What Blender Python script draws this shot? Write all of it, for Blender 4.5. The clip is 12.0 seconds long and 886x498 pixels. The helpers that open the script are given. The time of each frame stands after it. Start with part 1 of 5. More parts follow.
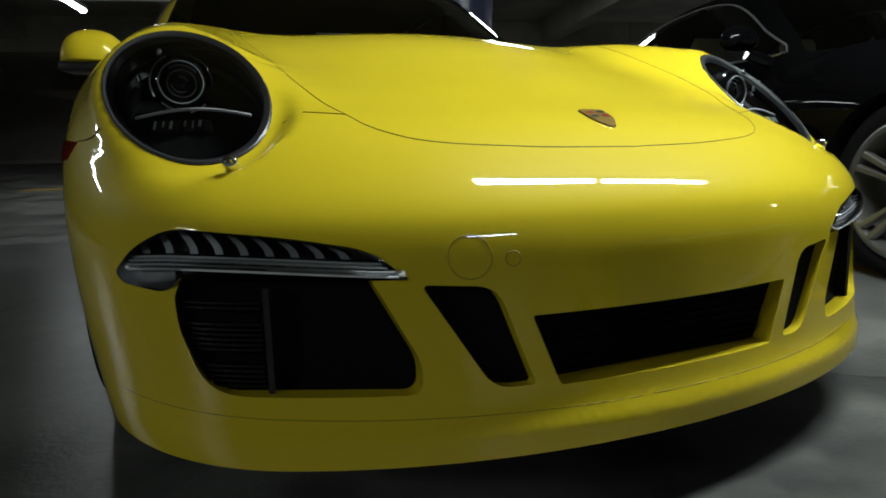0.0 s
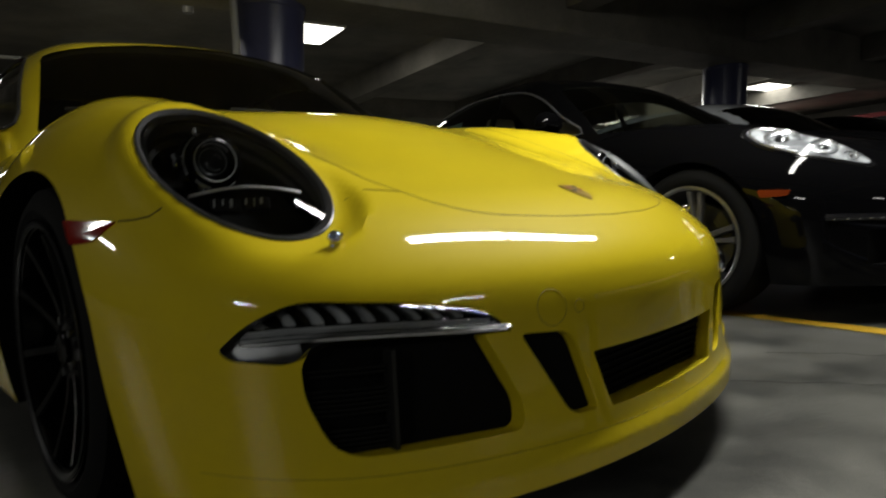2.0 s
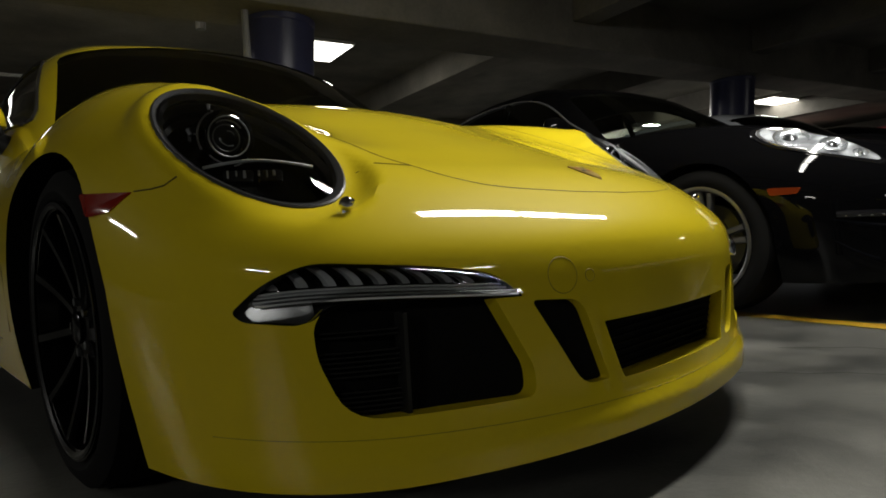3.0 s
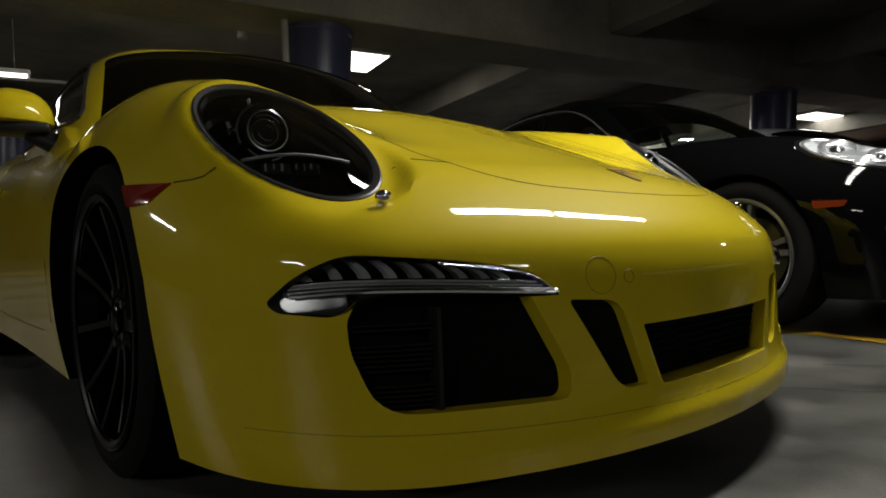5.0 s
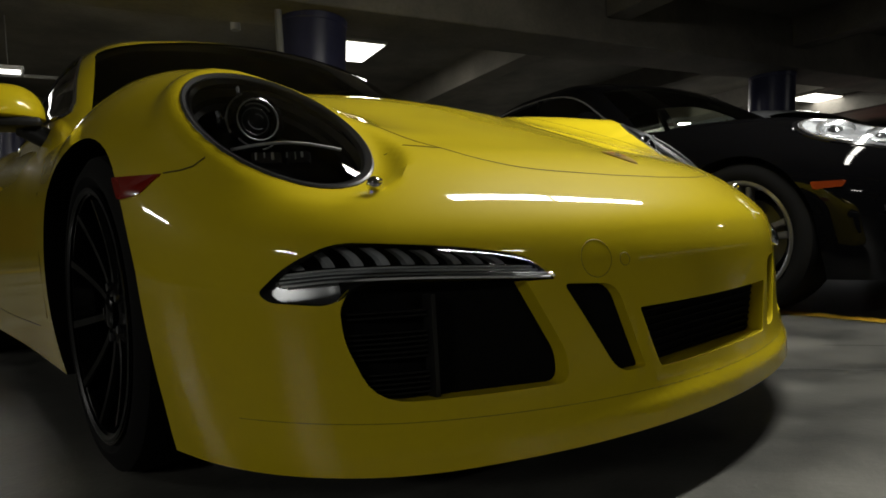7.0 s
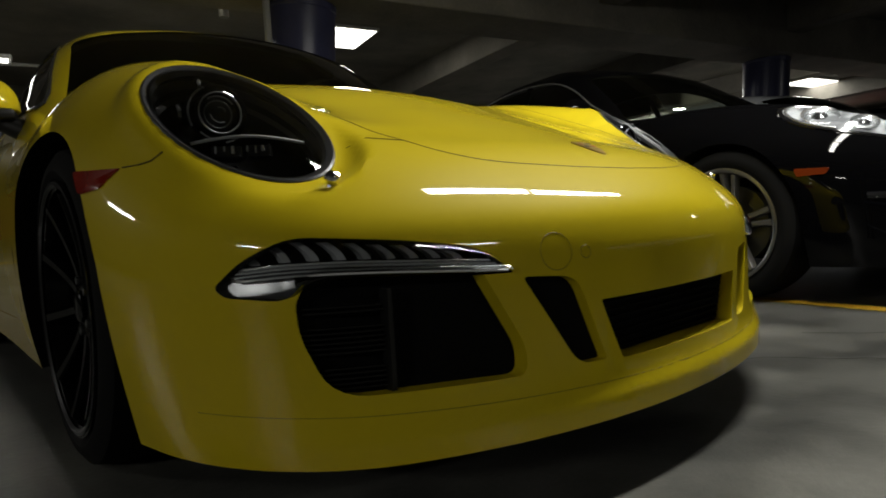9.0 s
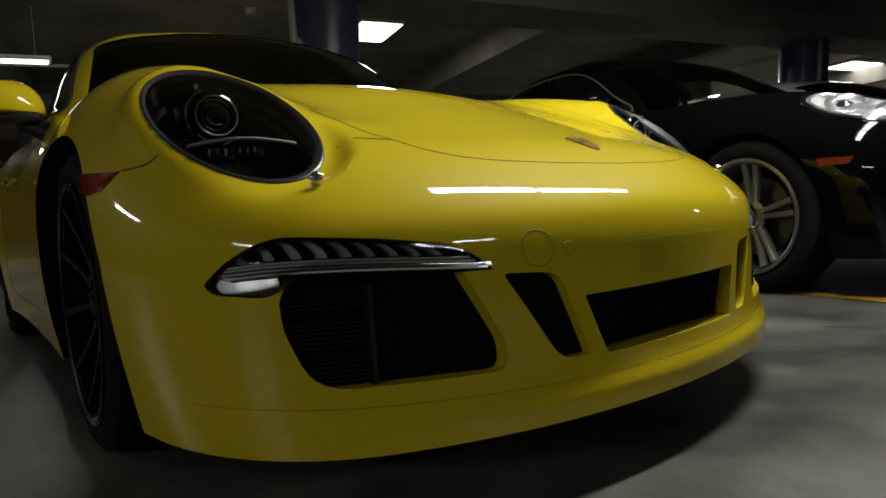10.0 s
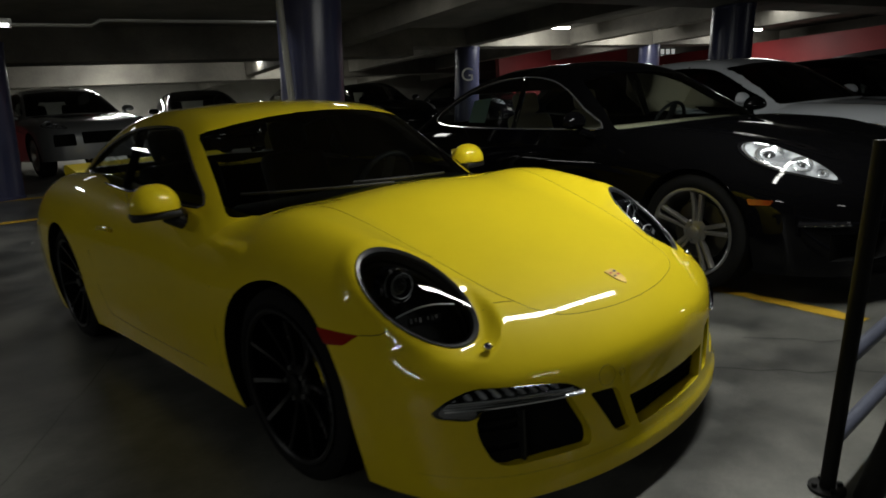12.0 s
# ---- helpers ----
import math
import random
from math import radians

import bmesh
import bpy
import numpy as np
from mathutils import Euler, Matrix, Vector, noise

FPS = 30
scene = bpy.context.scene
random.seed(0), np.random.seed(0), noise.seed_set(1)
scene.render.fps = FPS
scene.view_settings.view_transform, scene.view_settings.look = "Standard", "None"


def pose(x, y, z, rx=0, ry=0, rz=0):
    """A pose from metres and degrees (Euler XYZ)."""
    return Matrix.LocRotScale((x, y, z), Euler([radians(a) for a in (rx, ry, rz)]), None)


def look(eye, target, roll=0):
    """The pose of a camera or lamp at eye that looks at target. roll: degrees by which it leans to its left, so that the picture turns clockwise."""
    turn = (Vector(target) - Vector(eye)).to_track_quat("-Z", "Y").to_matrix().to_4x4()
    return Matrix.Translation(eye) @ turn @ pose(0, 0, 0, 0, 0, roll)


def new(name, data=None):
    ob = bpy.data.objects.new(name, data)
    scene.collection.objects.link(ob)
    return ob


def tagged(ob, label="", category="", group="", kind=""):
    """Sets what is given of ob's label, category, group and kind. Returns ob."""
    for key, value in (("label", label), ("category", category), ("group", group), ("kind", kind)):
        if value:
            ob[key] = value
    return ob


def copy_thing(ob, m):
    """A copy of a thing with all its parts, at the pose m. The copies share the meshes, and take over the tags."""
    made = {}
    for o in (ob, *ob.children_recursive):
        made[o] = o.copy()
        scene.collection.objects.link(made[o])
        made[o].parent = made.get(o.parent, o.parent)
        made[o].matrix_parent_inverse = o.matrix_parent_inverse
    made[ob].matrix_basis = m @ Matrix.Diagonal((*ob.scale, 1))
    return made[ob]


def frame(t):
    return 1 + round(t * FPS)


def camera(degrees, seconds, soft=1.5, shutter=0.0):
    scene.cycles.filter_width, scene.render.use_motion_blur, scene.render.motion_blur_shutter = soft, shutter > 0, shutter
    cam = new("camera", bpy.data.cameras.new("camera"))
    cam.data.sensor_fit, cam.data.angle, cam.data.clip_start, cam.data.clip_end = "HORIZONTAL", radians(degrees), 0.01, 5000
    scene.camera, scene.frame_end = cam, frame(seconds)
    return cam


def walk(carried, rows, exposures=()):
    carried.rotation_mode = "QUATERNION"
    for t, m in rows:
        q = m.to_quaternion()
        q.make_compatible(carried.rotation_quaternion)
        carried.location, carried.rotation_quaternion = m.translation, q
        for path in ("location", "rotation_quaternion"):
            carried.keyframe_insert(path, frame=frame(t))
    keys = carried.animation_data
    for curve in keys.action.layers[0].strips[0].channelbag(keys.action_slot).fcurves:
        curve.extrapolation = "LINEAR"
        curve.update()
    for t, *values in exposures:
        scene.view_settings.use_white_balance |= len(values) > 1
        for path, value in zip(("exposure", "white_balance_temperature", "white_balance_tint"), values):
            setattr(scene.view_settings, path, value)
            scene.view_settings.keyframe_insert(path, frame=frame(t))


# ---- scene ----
cam = camera(71.2, 12.0, soft=1.7, shutter=0.45)
PATH = [
    (0, (-0.683, -0.587, 0.545), (0.081, 1.236, 0.239), -1.7),
    (0.5, (-0.797, -0.52, 0.579), (0.156, 1.203, 0.225), -3.3),
    (1, (-0.909, -0.42, 0.634), (0.433, 1.014, 0.252), -5.1),
    (1.5, (-1.068, -0.447, 0.687), (0.551, 0.679, 0.358), -5.2),
    (2, (-1.162, -0.438, 0.575), (0.238, 0.986, 0.447), -3.0),
    (2.5, (-1.169, -0.438, 0.506), (0.179, 1.027, 0.326), -2.8),
    (3, (-1.175, -0.441, 0.491), (0.208, 1.002, 0.429), -3.4),
    (3.5, (-1.175, -0.433, 0.476), (0.176, 1.037, 0.366), -2.1),
    (5.3, (-1.171, -0.421, 0.463), (0.137, 1.093, 0.456), -2.5),
    (5.5, (-1.167, -0.418, 0.461), (0.142, 1.094, 0.448), -3.2),
    (6, (-1.158, -0.423, 0.458), (0.144, 1.095, 0.423), -3.1),
    (6.5, (-1.159, -0.425, 0.46), (0.146, 1.09, 0.414), -3.1),
    (8.5, (-1.148, -0.426, 0.452), (0.167, 1.079, 0.384), -3.9),
    (9, (-1.112, -0.465, 0.466), (0.199, 1.042, 0.372), -3.6),
    (9.5, (-1.065, -0.539, 0.469), (0.211, 0.995, 0.325), -2.7),
    (10, (-1.063, -0.534, 0.471), (0.162, 1.042, 0.357), -4.1),
    (10.5, (-1.045, -0.538, 0.481), (0.296, 0.941, 0.362), -0.4),
    (11, (-1.15, -0.568, 0.689), (0.066, 1.002, 0.452), -4.0),
    (11.5, (-1.414, -0.628, 1.05), (-0.087, 0.809, 0.632), -2.0),
    (12, (-1.784, -0.719, 1.171), (-0.432, 0.69, 0.74), -4.3),
]
walk(cam, [(t, look(eye, target, roll)) for t, eye, target, roll in PATH], exposures=[(0, 0.03, 5700, 3), (0.5, 0.33, 5800, 4), (1.0, 0.10, 6100, 7), (1.5, -0.10, 6280, 8), (2.5, -0.27, 6450, 10), (6, -0.32, 6500, 10), (10.5, -0.32, 6400, 9), (11.2, -0.48, 6300, 9), (12, -0.75, 6250, 8)])

# the garage's own axes lie 12 degrees off the yellow car's
GRID = radians(-12)


def g(u, v, z=0.0):
    return Vector((u * math.cos(GRID) - v * math.sin(GRID), u * math.sin(GRID) + v * math.cos(GRID), z))


def gpose(u, v, z=0.0, turn=0.0):
    return Matrix.Translation(g(u, v, z)) @ Matrix.Rotation(GRID + radians(turn), 4, "Z")


# ---- world and lamps ----
world = bpy.data.worlds.new("garage_air")
world.use_nodes = True
world.node_tree.nodes["Background"].inputs[0].default_value = (0.02, 0.022, 0.028, 1)
world.node_tree.nodes["Background"].inputs[1].default_value = 0.15
scene.world = world


def tube_lamp(u, v, z, watts, length=1.2, turn=0.0, width=0.12, colour=(1.0, 0.97, 0.88)):
    """The light that a fluorescent fitting, real or added as fill, sends down."""
    data = bpy.data.lights.new("tube_or_fill_light", "AREA")
    data.shape, data.size, data.size_y, data.energy, data.color = "RECTANGLE", length, width, watts, colour
    ob = new("tube_or_fill_light", data)
    ob.matrix_world = gpose(u, v, z, turn)
    return ob


# fittings, real ones and added fill: u, v, z, watts, length, turn
FITTINGS = [
    (0.57, 0.32, 2.46, 37, 0.88, 8), (1.64, 0.46, 2.46, 40, 1.16, 8),
    (-6.6, 3.6, 2.50, 68, 1.2, 90), (-6.2, -2.2, 2.50, 74, 1.2, 90),
    # those at v 16.2 and 21.5 are unseen additions, brightening the far wall
    (-2.05, 7.2, 2.45, 3, 0.8, 0), (-3.4, 7.6, 2.50, 10, 1.2, 90), (9.0, 5.2, 2.85, 16, 1.2, 0), (-0.9, 5.2, 2.85, 20, 1.2, 0), (1.2, -5.2, 2.50, 27, 1.2, 0), (4.2, 16.2, 2.97, 70, 1.2, 0), (0.2, 16.2, 2.97, 70, 1.2, 0), (0.5, 21.5, 2.97, 160, 1.2, 0), (7.5, 21.5, 2.97, 160, 1.2, 0),
    # this row is all added fill for far beams, red wall and right floor
    (8.7, 10.0, 2.90, 60, 0.9, 0), (11.9, 10.0, 2.90, 60, 0.9, 0), (16.5, 10.0, 2.90, 60, 0.9, 0), (12.5, 13.0, 2.97, 22, 1.2, 0), (9.5, -1.0, 2.62, 14, 1.2, 0),
]
# glowing panels standing for lit ceiling patches: u, v, z, watts, length, width
PANELS = [(2.1, 7.2, 2.97, 30, 0.55, 0.8), (13.1, 7.3, 2.97, 60, 2.2, 0.6)]
for u, v, z, watts, length, width in PANELS:
    tube_lamp(u, v, z - 0.02, watts, length, 0, width)
for u, v, z, watts, length, turn in FITTINGS:
    tube_lamp(u, v, z - 0.075, watts, length, turn)
    share = 0.9 if v == 10.0 else 0.5 if v == 16.2 else 0.10 if 0 < v < 0.6 and z < 2.5 else 0
    if share:
        # an extra sideways lamp brightens the beam face beside the tube
        side = tube_lamp(u, v + 0.07, z - 0.05, watts * share, length, turn)
        side.matrix_world = side.matrix_world @ Matrix.Rotation(radians(75), 4, "X")


# ---- materials ----
def material(name, colour, rough=0.5, metal=0.0, coat=0.0, spec=0.5):
    m = bpy.data.materials.new(name)
    m.use_nodes = True
    b = m.node_tree.nodes["Principled BSDF"]
    b.inputs["Base Color"].default_value = (*colour, 1)
    b.inputs["Roughness"].default_value = rough
    b.inputs["Metallic"].default_value = metal
    b.inputs["Coat Weight"].default_value = coat
    b.inputs["Coat Roughness"].default_value = 0.03
    b.inputs["Specular IOR Level"].default_value = spec
    return m


def shader(m):
    return m.node_tree.nodes["Principled BSDF"], m.node_tree.nodes, m.node_tree.links


def noise_node(m, scale, detail=6, rough=0.6, stretch=None):
    _, nodes, links = shader(m)
    co = nodes.new("ShaderNodeTexCoord")
    mp = nodes.new("ShaderNodeMapping")
    if stretch:
        mp.inputs["Scale"].default_value = stretch
    links.new(co.outputs["Object"], mp.inputs["Vector"])
    n = nodes.new("ShaderNodeTexNoise")
    n.inputs["Scale"].default_value, n.inputs["Detail"].default_value, n.inputs["Roughness"].default_value = scale, detail, rough
    links.new(mp.outputs["Vector"], n.inputs["Vector"])
    return n


def ramp(m, source, stops):
    _, nodes, links = shader(m)
    r = nodes.new("ShaderNodeValToRGB")
    while len(r.color_ramp.elements) < len(stops):
        r.color_ramp.elements.new(0.5)
    for e, (at, c) in zip(r.color_ramp.elements, stops):
        e.position, e.color = at, (*c, 1) if len(c) == 3 else c
    links.new(source, r.inputs["Fac"])
    return r


def mixed(m, a, b, mode="MULTIPLY", fac=1.0):
    _, nodes, links = shader(m)
    x = nodes.new("ShaderNodeMix")
    x.data_type, x.blend_type = "RGBA", mode
    x.inputs[0].default_value = fac
    links.new(a, x.inputs[6])
    links.new(b, x.inputs[7])
    return x.outputs[2]


def bump(m, source, strength, distance=0.01):
    b, nodes, links = shader(m)
    n = nodes.new("ShaderNodeBump")
    n.inputs["Strength"].default_value, n.inputs["Distance"].default_value = strength, distance
    links.new(source, n.inputs["Height"])
    links.new(n.outputs["Normal"], b.inputs["Normal"])


def paint(name, colour, rough=0.4, spread=0.03, metal=0.0, coat=1.0):
    """Car paint: a coloured coat with faint dust and swirl under clear lacquer."""
    m = material(name, colour, rough, metal, coat, spec=0.0 if max(colour) < 0.05 else 0.06)
    b, nodes, links = shader(m)
    n = noise_node(m, 3.0, 8, 0.7)
    lo, hi = [c * (1 - spread) for c in colour], [min(1, c * (1 + spread)) for c in colour]
    links.new(ramp(m, n.outputs["Fac"], [(0.3, lo), (0.7, hi)]).outputs["Color"], b.inputs["Base Color"])
    dust = noise_node(m, 140.0, 3, 0.6)
    links.new(ramp(m, dust.outputs["Fac"], [(0.35, (0.015,) * 3), (0.8, (0.07,) * 3)]).outputs["Color"], b.inputs["Coat Roughness"])
    return m


YELLOW = paint("yellow_paint", (0.77, 0.605, 0.014), 0.45)
BLACKP = paint("black_paint", (0.0022, 0.0022, 0.0026), 0.3, coat=0.36)
WHITEP = paint("white_paint", (0.62, 0.65, 0.70), 0.4)
SILVERP = paint("silver_paint", (0.30, 0.31, 0.32), 0.35, metal=0.6)
GREYP = paint("grey_paint", (0.07, 0.075, 0.08), 0.35, metal=0.5)
REDP = paint("red_paint", (0.35, 0.02, 0.02), 0.4)
GLOSSBLACK = material("gloss_black_plastic", (0.006, 0.006, 0.007), 0.12, coat=0.5)
SATINBLACK = material("satin_black_plastic", (0.012, 0.012, 0.012), 0.45)
MATTBLACK = material("matt_black_lining", (0.006, 0.006, 0.006), 0.9, spec=0.1)
RUBBER = material("tyre_rubber", (0.006, 0.006, 0.006), 0.85, spec=0.15)
CHROME = material("chrome", (0.75, 0.75, 0.77), 0.08, 1.0)
SATINMETAL = material("satin_metal", (0.35, 0.36, 0.38), 0.32, 1.0)
DARKMETAL = material("dark_metal", (0.11, 0.11, 0.115), 0.3, 0.9)
RIMBLACK = material("black_rim_paint", (0.0025, 0.0025, 0.003), 0.2, coat=0.25, spec=0.1)
TRIMDARK = material("gloss_dark_window_trim", (0.22, 0.22, 0.23), 0.1, 0.9)
RIMEDGE = material("dark_rim_edge", (0.05, 0.05, 0.052), 0.3, 0.9)
RIMSILVER = material("silver_rim_paint", (0.32, 0.31, 0.29), 0.3, 0.8, coat=0.4)
DISC = material("brake_disc_steel", (0.12, 0.12, 0.12), 0.4, 1.0)
LEATHER = material("dark_leather", (0.018, 0.017, 0.018), 0.55)
CREAM = material("cream_leather", (0.50, 0.44, 0.32), 0.6)
REDLENS = material("red_marker_lens", (0.30, 0.012, 0.004), 0.12, coat=1.0)
ORANGELENS = material("orange_marker_lens", (0.13, 0.018, 0.002), 0.2, coat=0.5)
PALEPAPER = material("pale_sticker_paper", (0.45, 0.62, 0.60), 0.7)
GOLD = material("gilt_enamel", (0.55, 0.38, 0.10), 0.3, 0.9)
BADGERED = material("badge_red_enamel", (0.35, 0.03, 0.02), 0.3)
CRACK = material("crack_shadow", (0.045, 0.045, 0.043), 0.9)
GAP = material("panel_gap_shadow", (0.11, 0.082, 0.005), 0.7)


def glass(name, tint, rough=0.0, ior=1.45):
    """A thin pane: mostly clear, darkened by its tint, with a surface sheen."""
    m = bpy.data.materials.new(name)
    m.use_nodes = True
    nodes, links = m.node_tree.nodes, m.node_tree.links
    nodes.remove(nodes["Principled BSDF"])
    clear, gloss, mix, fres = nodes.new("ShaderNodeBsdfTransparent"), nodes.new("ShaderNodeBsdfGlossy"), nodes.new("ShaderNodeMixShader"), nodes.new("ShaderNodeFresnel")
    clear.inputs[0].default_value = (*tint, 1)
    gloss.inputs["Roughness"].default_value = rough
    fres.inputs["IOR"].default_value = ior
    links.new(fres.outputs[0], mix.inputs[0])
    links.new(clear.outputs[0], mix.inputs[1])
    links.new(gloss.outputs[0], mix.inputs[2])
    links.new(mix.outputs[0], nodes["Material Output"].inputs[0])
    return m


WINDOW = glass("tinted_car_glass", (0.34, 0.37, 0.36))
DARKPANE = glass("privacy_car_glass", (0.10, 0.11, 0.11))
CLEARPANE = glass("clear_car_glass", (0.72, 0.78, 0.76))
CLEARLENS = glass("clear_lamp_lens", (0.9, 0.92, 0.93))
SMOKED = glass("smoked_lamp_lens", (0.6, 0.62, 0.64))


def lit(name, colour, strength):
    m = material(name, (0.8, 0.8, 0.8), 0.5)
    b, _, _ = shader(m)
    b.inputs["Emission Color"].default_value = (*colour, 1)
    b.inputs["Emission Strength"].default_value = strength
    return m


TUBE = lit("lit_tube", (1.0, 0.97, 0.9), 26)


def concrete(name, lo, hi, scale, rough, bumps, span=(0.3, 0.68)):
    m = material(name, hi, rough)
    b, nodes, links = shader(m)
    big = ramp(m, noise_node(m, scale, 8, 0.62).outputs["Fac"], [(span[0], lo), (span[1], hi)])
    stain = ramp(m, noise_node(m, scale * 0.23, 5, 0.55).outputs["Fac"], [(0.33, (0.55, 0.55, 0.56)), (0.62, (1.05, 1.05, 1.04))])
    fine = noise_node(m, scale * 30, 4, 0.7)
    grain = ramp(m, fine.outputs["Fac"], [(0.25, (0.82, 0.82, 0.82)), (0.75, (1.06, 1.05, 1.04))])
    links.new(mixed(m, mixed(m, big.outputs["Color"], stain.outputs["Color"]), grain.outputs["Color"]), b.inputs["Base Color"])
    links.new(ramp(m, big.outputs["Color"], [(0.0, (rough - 0.12,) * 3), (0.5, (rough + 0.1,) * 3)]).outputs["Color"], b.inputs["Roughness"])
    bump(m, fine.outputs["Fac"], bumps, 0.004)
    return m


FLOOR = concrete("worn_concrete_floor", (0.065, 0.067, 0.063), (0.19, 0.19, 0.174), 2.2, 0.37, 0.35, (0.37, 0.62))
CEIL = concrete("cast_concrete", (0.13, 0.122, 0.104), (0.30, 0.282, 0.24), 0.9, 0.85, 0.5)
REDWALL = concrete("red_painted_wall", (0.32, 0.03, 0.035), (0.42, 0.045, 0.05), 0.8, 0.6, 0.2)
WALLPALE = concrete("pale_painted_wall", (0.30, 0.29, 0.25), (0.42, 0.41, 0.36), 0.7, 0.75, 0.3)
BLUECOL = concrete("blue_column_paint", (0.045, 0.05, 0.115), (0.075, 0.08, 0.16), 1.4, 0.38, 0.12)
BLUERAIL = concrete("blue_rail_paint", (0.07, 0.08, 0.12), (0.11, 0.12, 0.17), 3.0, 0.45, 0.15)
BLACKPOST = concrete("black_post_paint", (0.003, 0.003, 0.003), (0.008, 0.008, 0.008), 5.0, 0.7, 0.2)
BLACKPOST.node_tree.nodes["Principled BSDF"].inputs["Specular IOR Level"].default_value = 0.2
YLINE = concrete("yellow_line_paint", (0.42, 0.25, 0.01), (0.62, 0.40, 0.02), 3.5, 0.55, 0.3)
PIPE = material("galvanised_pipe", (0.35, 0.35, 0.33), 0.5, 0.5)


# ---- building blocks ----
def part(name, bm, mat, parent=None, label="", smooth=False, angle=35):
    """Links a bmesh as one mesh object under a thing or a part."""
    me = bpy.data.meshes.new(name)
    bm.to_mesh(me)
    bm.free()
    return part_mesh(name, me, mat, parent, label, smooth, angle)


def part_mesh(name, me, mat, parent=None, label="", smooth=False, angle=35):
    for m in mat if isinstance(mat, (list, tuple)) else [mat]:
        me.materials.append(m)
    if smooth:
        me.polygons.foreach_set("use_smooth", [True] * len(me.polygons))
        me.set_sharp_from_angle(angle=radians(angle))
    ob = new(name, me)
    if parent:
        ob.parent = parent
    if label:
        tagged(ob, label)
    return ob


def raw(name, verts, faces, mat, parent=None, label="", smooth=True, angle=35, out=None):
    """A mesh part from vertices and faces; with out, an open sheet's faces are turned away from that point."""
    if out is not None:
        V, turn = np.array([tuple(v) for v in verts]), 0.0
        for f in faces:
            a, b, c = V[f[0]], V[f[1]], V[f[2]]
            turn += np.cross(b - a, c - a) @ (a - np.array(out))
        if turn < 0:
            faces = [tuple(f)[::-1] for f in faces]
    me = bpy.data.meshes.new(name)
    me.from_pydata([tuple(v) for v in verts], [], faces)
    me.update()
    return part_mesh(name, me, mat, parent, label, smooth, angle)


def thing(name, label, category, group="", kind="", m=None):
    ob = new(name)
    ob.empty_display_size = 0.2
    if m is not None:
        ob.matrix_world = m
    return tagged(ob, label, category, group, kind)


def box(bm, x0, x1, y0, y1, z0, z1, bevel=0.0, m=None):
    r = bmesh.ops.create_cube(bm, size=1, matrix=Matrix.Translation(((x0 + x1) / 2, (y0 + y1) / 2, (z0 + z1) / 2)) @ Matrix.Diagonal((x1 - x0, y1 - y0, z1 - z0, 1)))
    vs = r["verts"]
    if bevel:
        es = list({e for v in vs for e in v.link_edges})
        vs = list({v for f in bmesh.ops.bevel(bm, geom=es, offset=bevel, segments=2, affect="EDGES", profile=0.5)["faces"] for v in f.verts} | {v for v in vs if v.is_valid})
    if m is not None:
        bmesh.ops.transform(bm, matrix=m, verts=[v for v in vs if v.is_valid])
    return bm


def tube(bm, a, b, r, n=12, r2=None):
    a, b = Vector(a), Vector(b)
    m = Matrix.Translation((a + b) / 2) @ (b - a).to_track_quat("Z", "Y").to_matrix().to_4x4()
    bmesh.ops.create_cone(bm, cap_ends=True, segments=n, radius1=r, radius2=r if r2 is None else r2, depth=(b - a).length, matrix=m)
    return bm


def sweep(points, r, n=6, closed=False):
    """Vertices and faces of a round bar along points."""
    P = [Vector(p) for p in points]
    vs, fs, last = [], [], None
    k = len(P)
    for i, p in enumerate(P):
        d = (P[(i + 1) % k] - P[i - 1]) if closed or 0 < i < k - 1 else (P[1] - P[0] if i == 0 else P[-1] - P[-2])
        d.normalize()
        side = (last - d * last.dot(d)).normalized() if last else d.orthogonal().normalized()
        last = side
        up = d.cross(side)
        vs += [p + r * (math.cos(2 * math.pi * j / n) * side + math.sin(2 * math.pi * j / n) * up) for j in range(n)]
    for i in range(k if closed else k - 1):
        for j in range(n):
            a, b = i * n + j, i * n + (j + 1) % n
            c = ((i + 1) % k) * n
            fs.append((a, b, c + (j + 1) % n, c + j))
    if not closed:
        fs += [tuple(range(n))[::-1], tuple((k - 1) * n + j for j in range(n))]
    return vs, fs


def lathe(profile, n=48, closed=True):
    """A body of revolution about the x axis: profile of (radius, x)."""
    k, vs, fs = len(profile), [], []
    for i in range(n):
        a = 2 * math.pi * i / n
        vs += [(x, r * math.cos(a), r * math.sin(a)) for r, x in profile]
    for i in range(n):
        for j in range(k if closed else k - 1):
            a, b = i * k + j, i * k + (j + 1) % k
            c = ((i + 1) % n) * k
            fs.append((a, b, c + (j + 1) % k, c + j))
    return vs, fs


def spline(*pts):
    """A smooth curve through (x, y) pairs, held level beyond its ends."""
    xs, ys = np.array([p[0] for p in pts], float), np.array([p[1] for p in pts], float)
    d = np.diff(ys) / np.diff(xs)
    m = np.concatenate([[d[0]], np.where(d[:-1] * d[1:] > 0, 2 * d[:-1] * d[1:] / (d[:-1] + d[1:] + 1e-12), 0), [d[-1]]])

    def at(x):
        x = np.clip(np.asarray(x, float), xs[0], xs[-1])
        i = np.clip(np.searchsorted(xs, x) - 1, 0, len(xs) - 2)
        h = xs[i + 1] - xs[i]
        t = (x - xs[i]) / h
        return (2 * t**3 - 3 * t**2 + 1) * ys[i] + (t**3 - 2 * t**2 + t) * h * m[i] + (3 * t**2 - 2 * t**3) * ys[i + 1] + (t**3 - t**2) * h * m[i + 1]

    return at


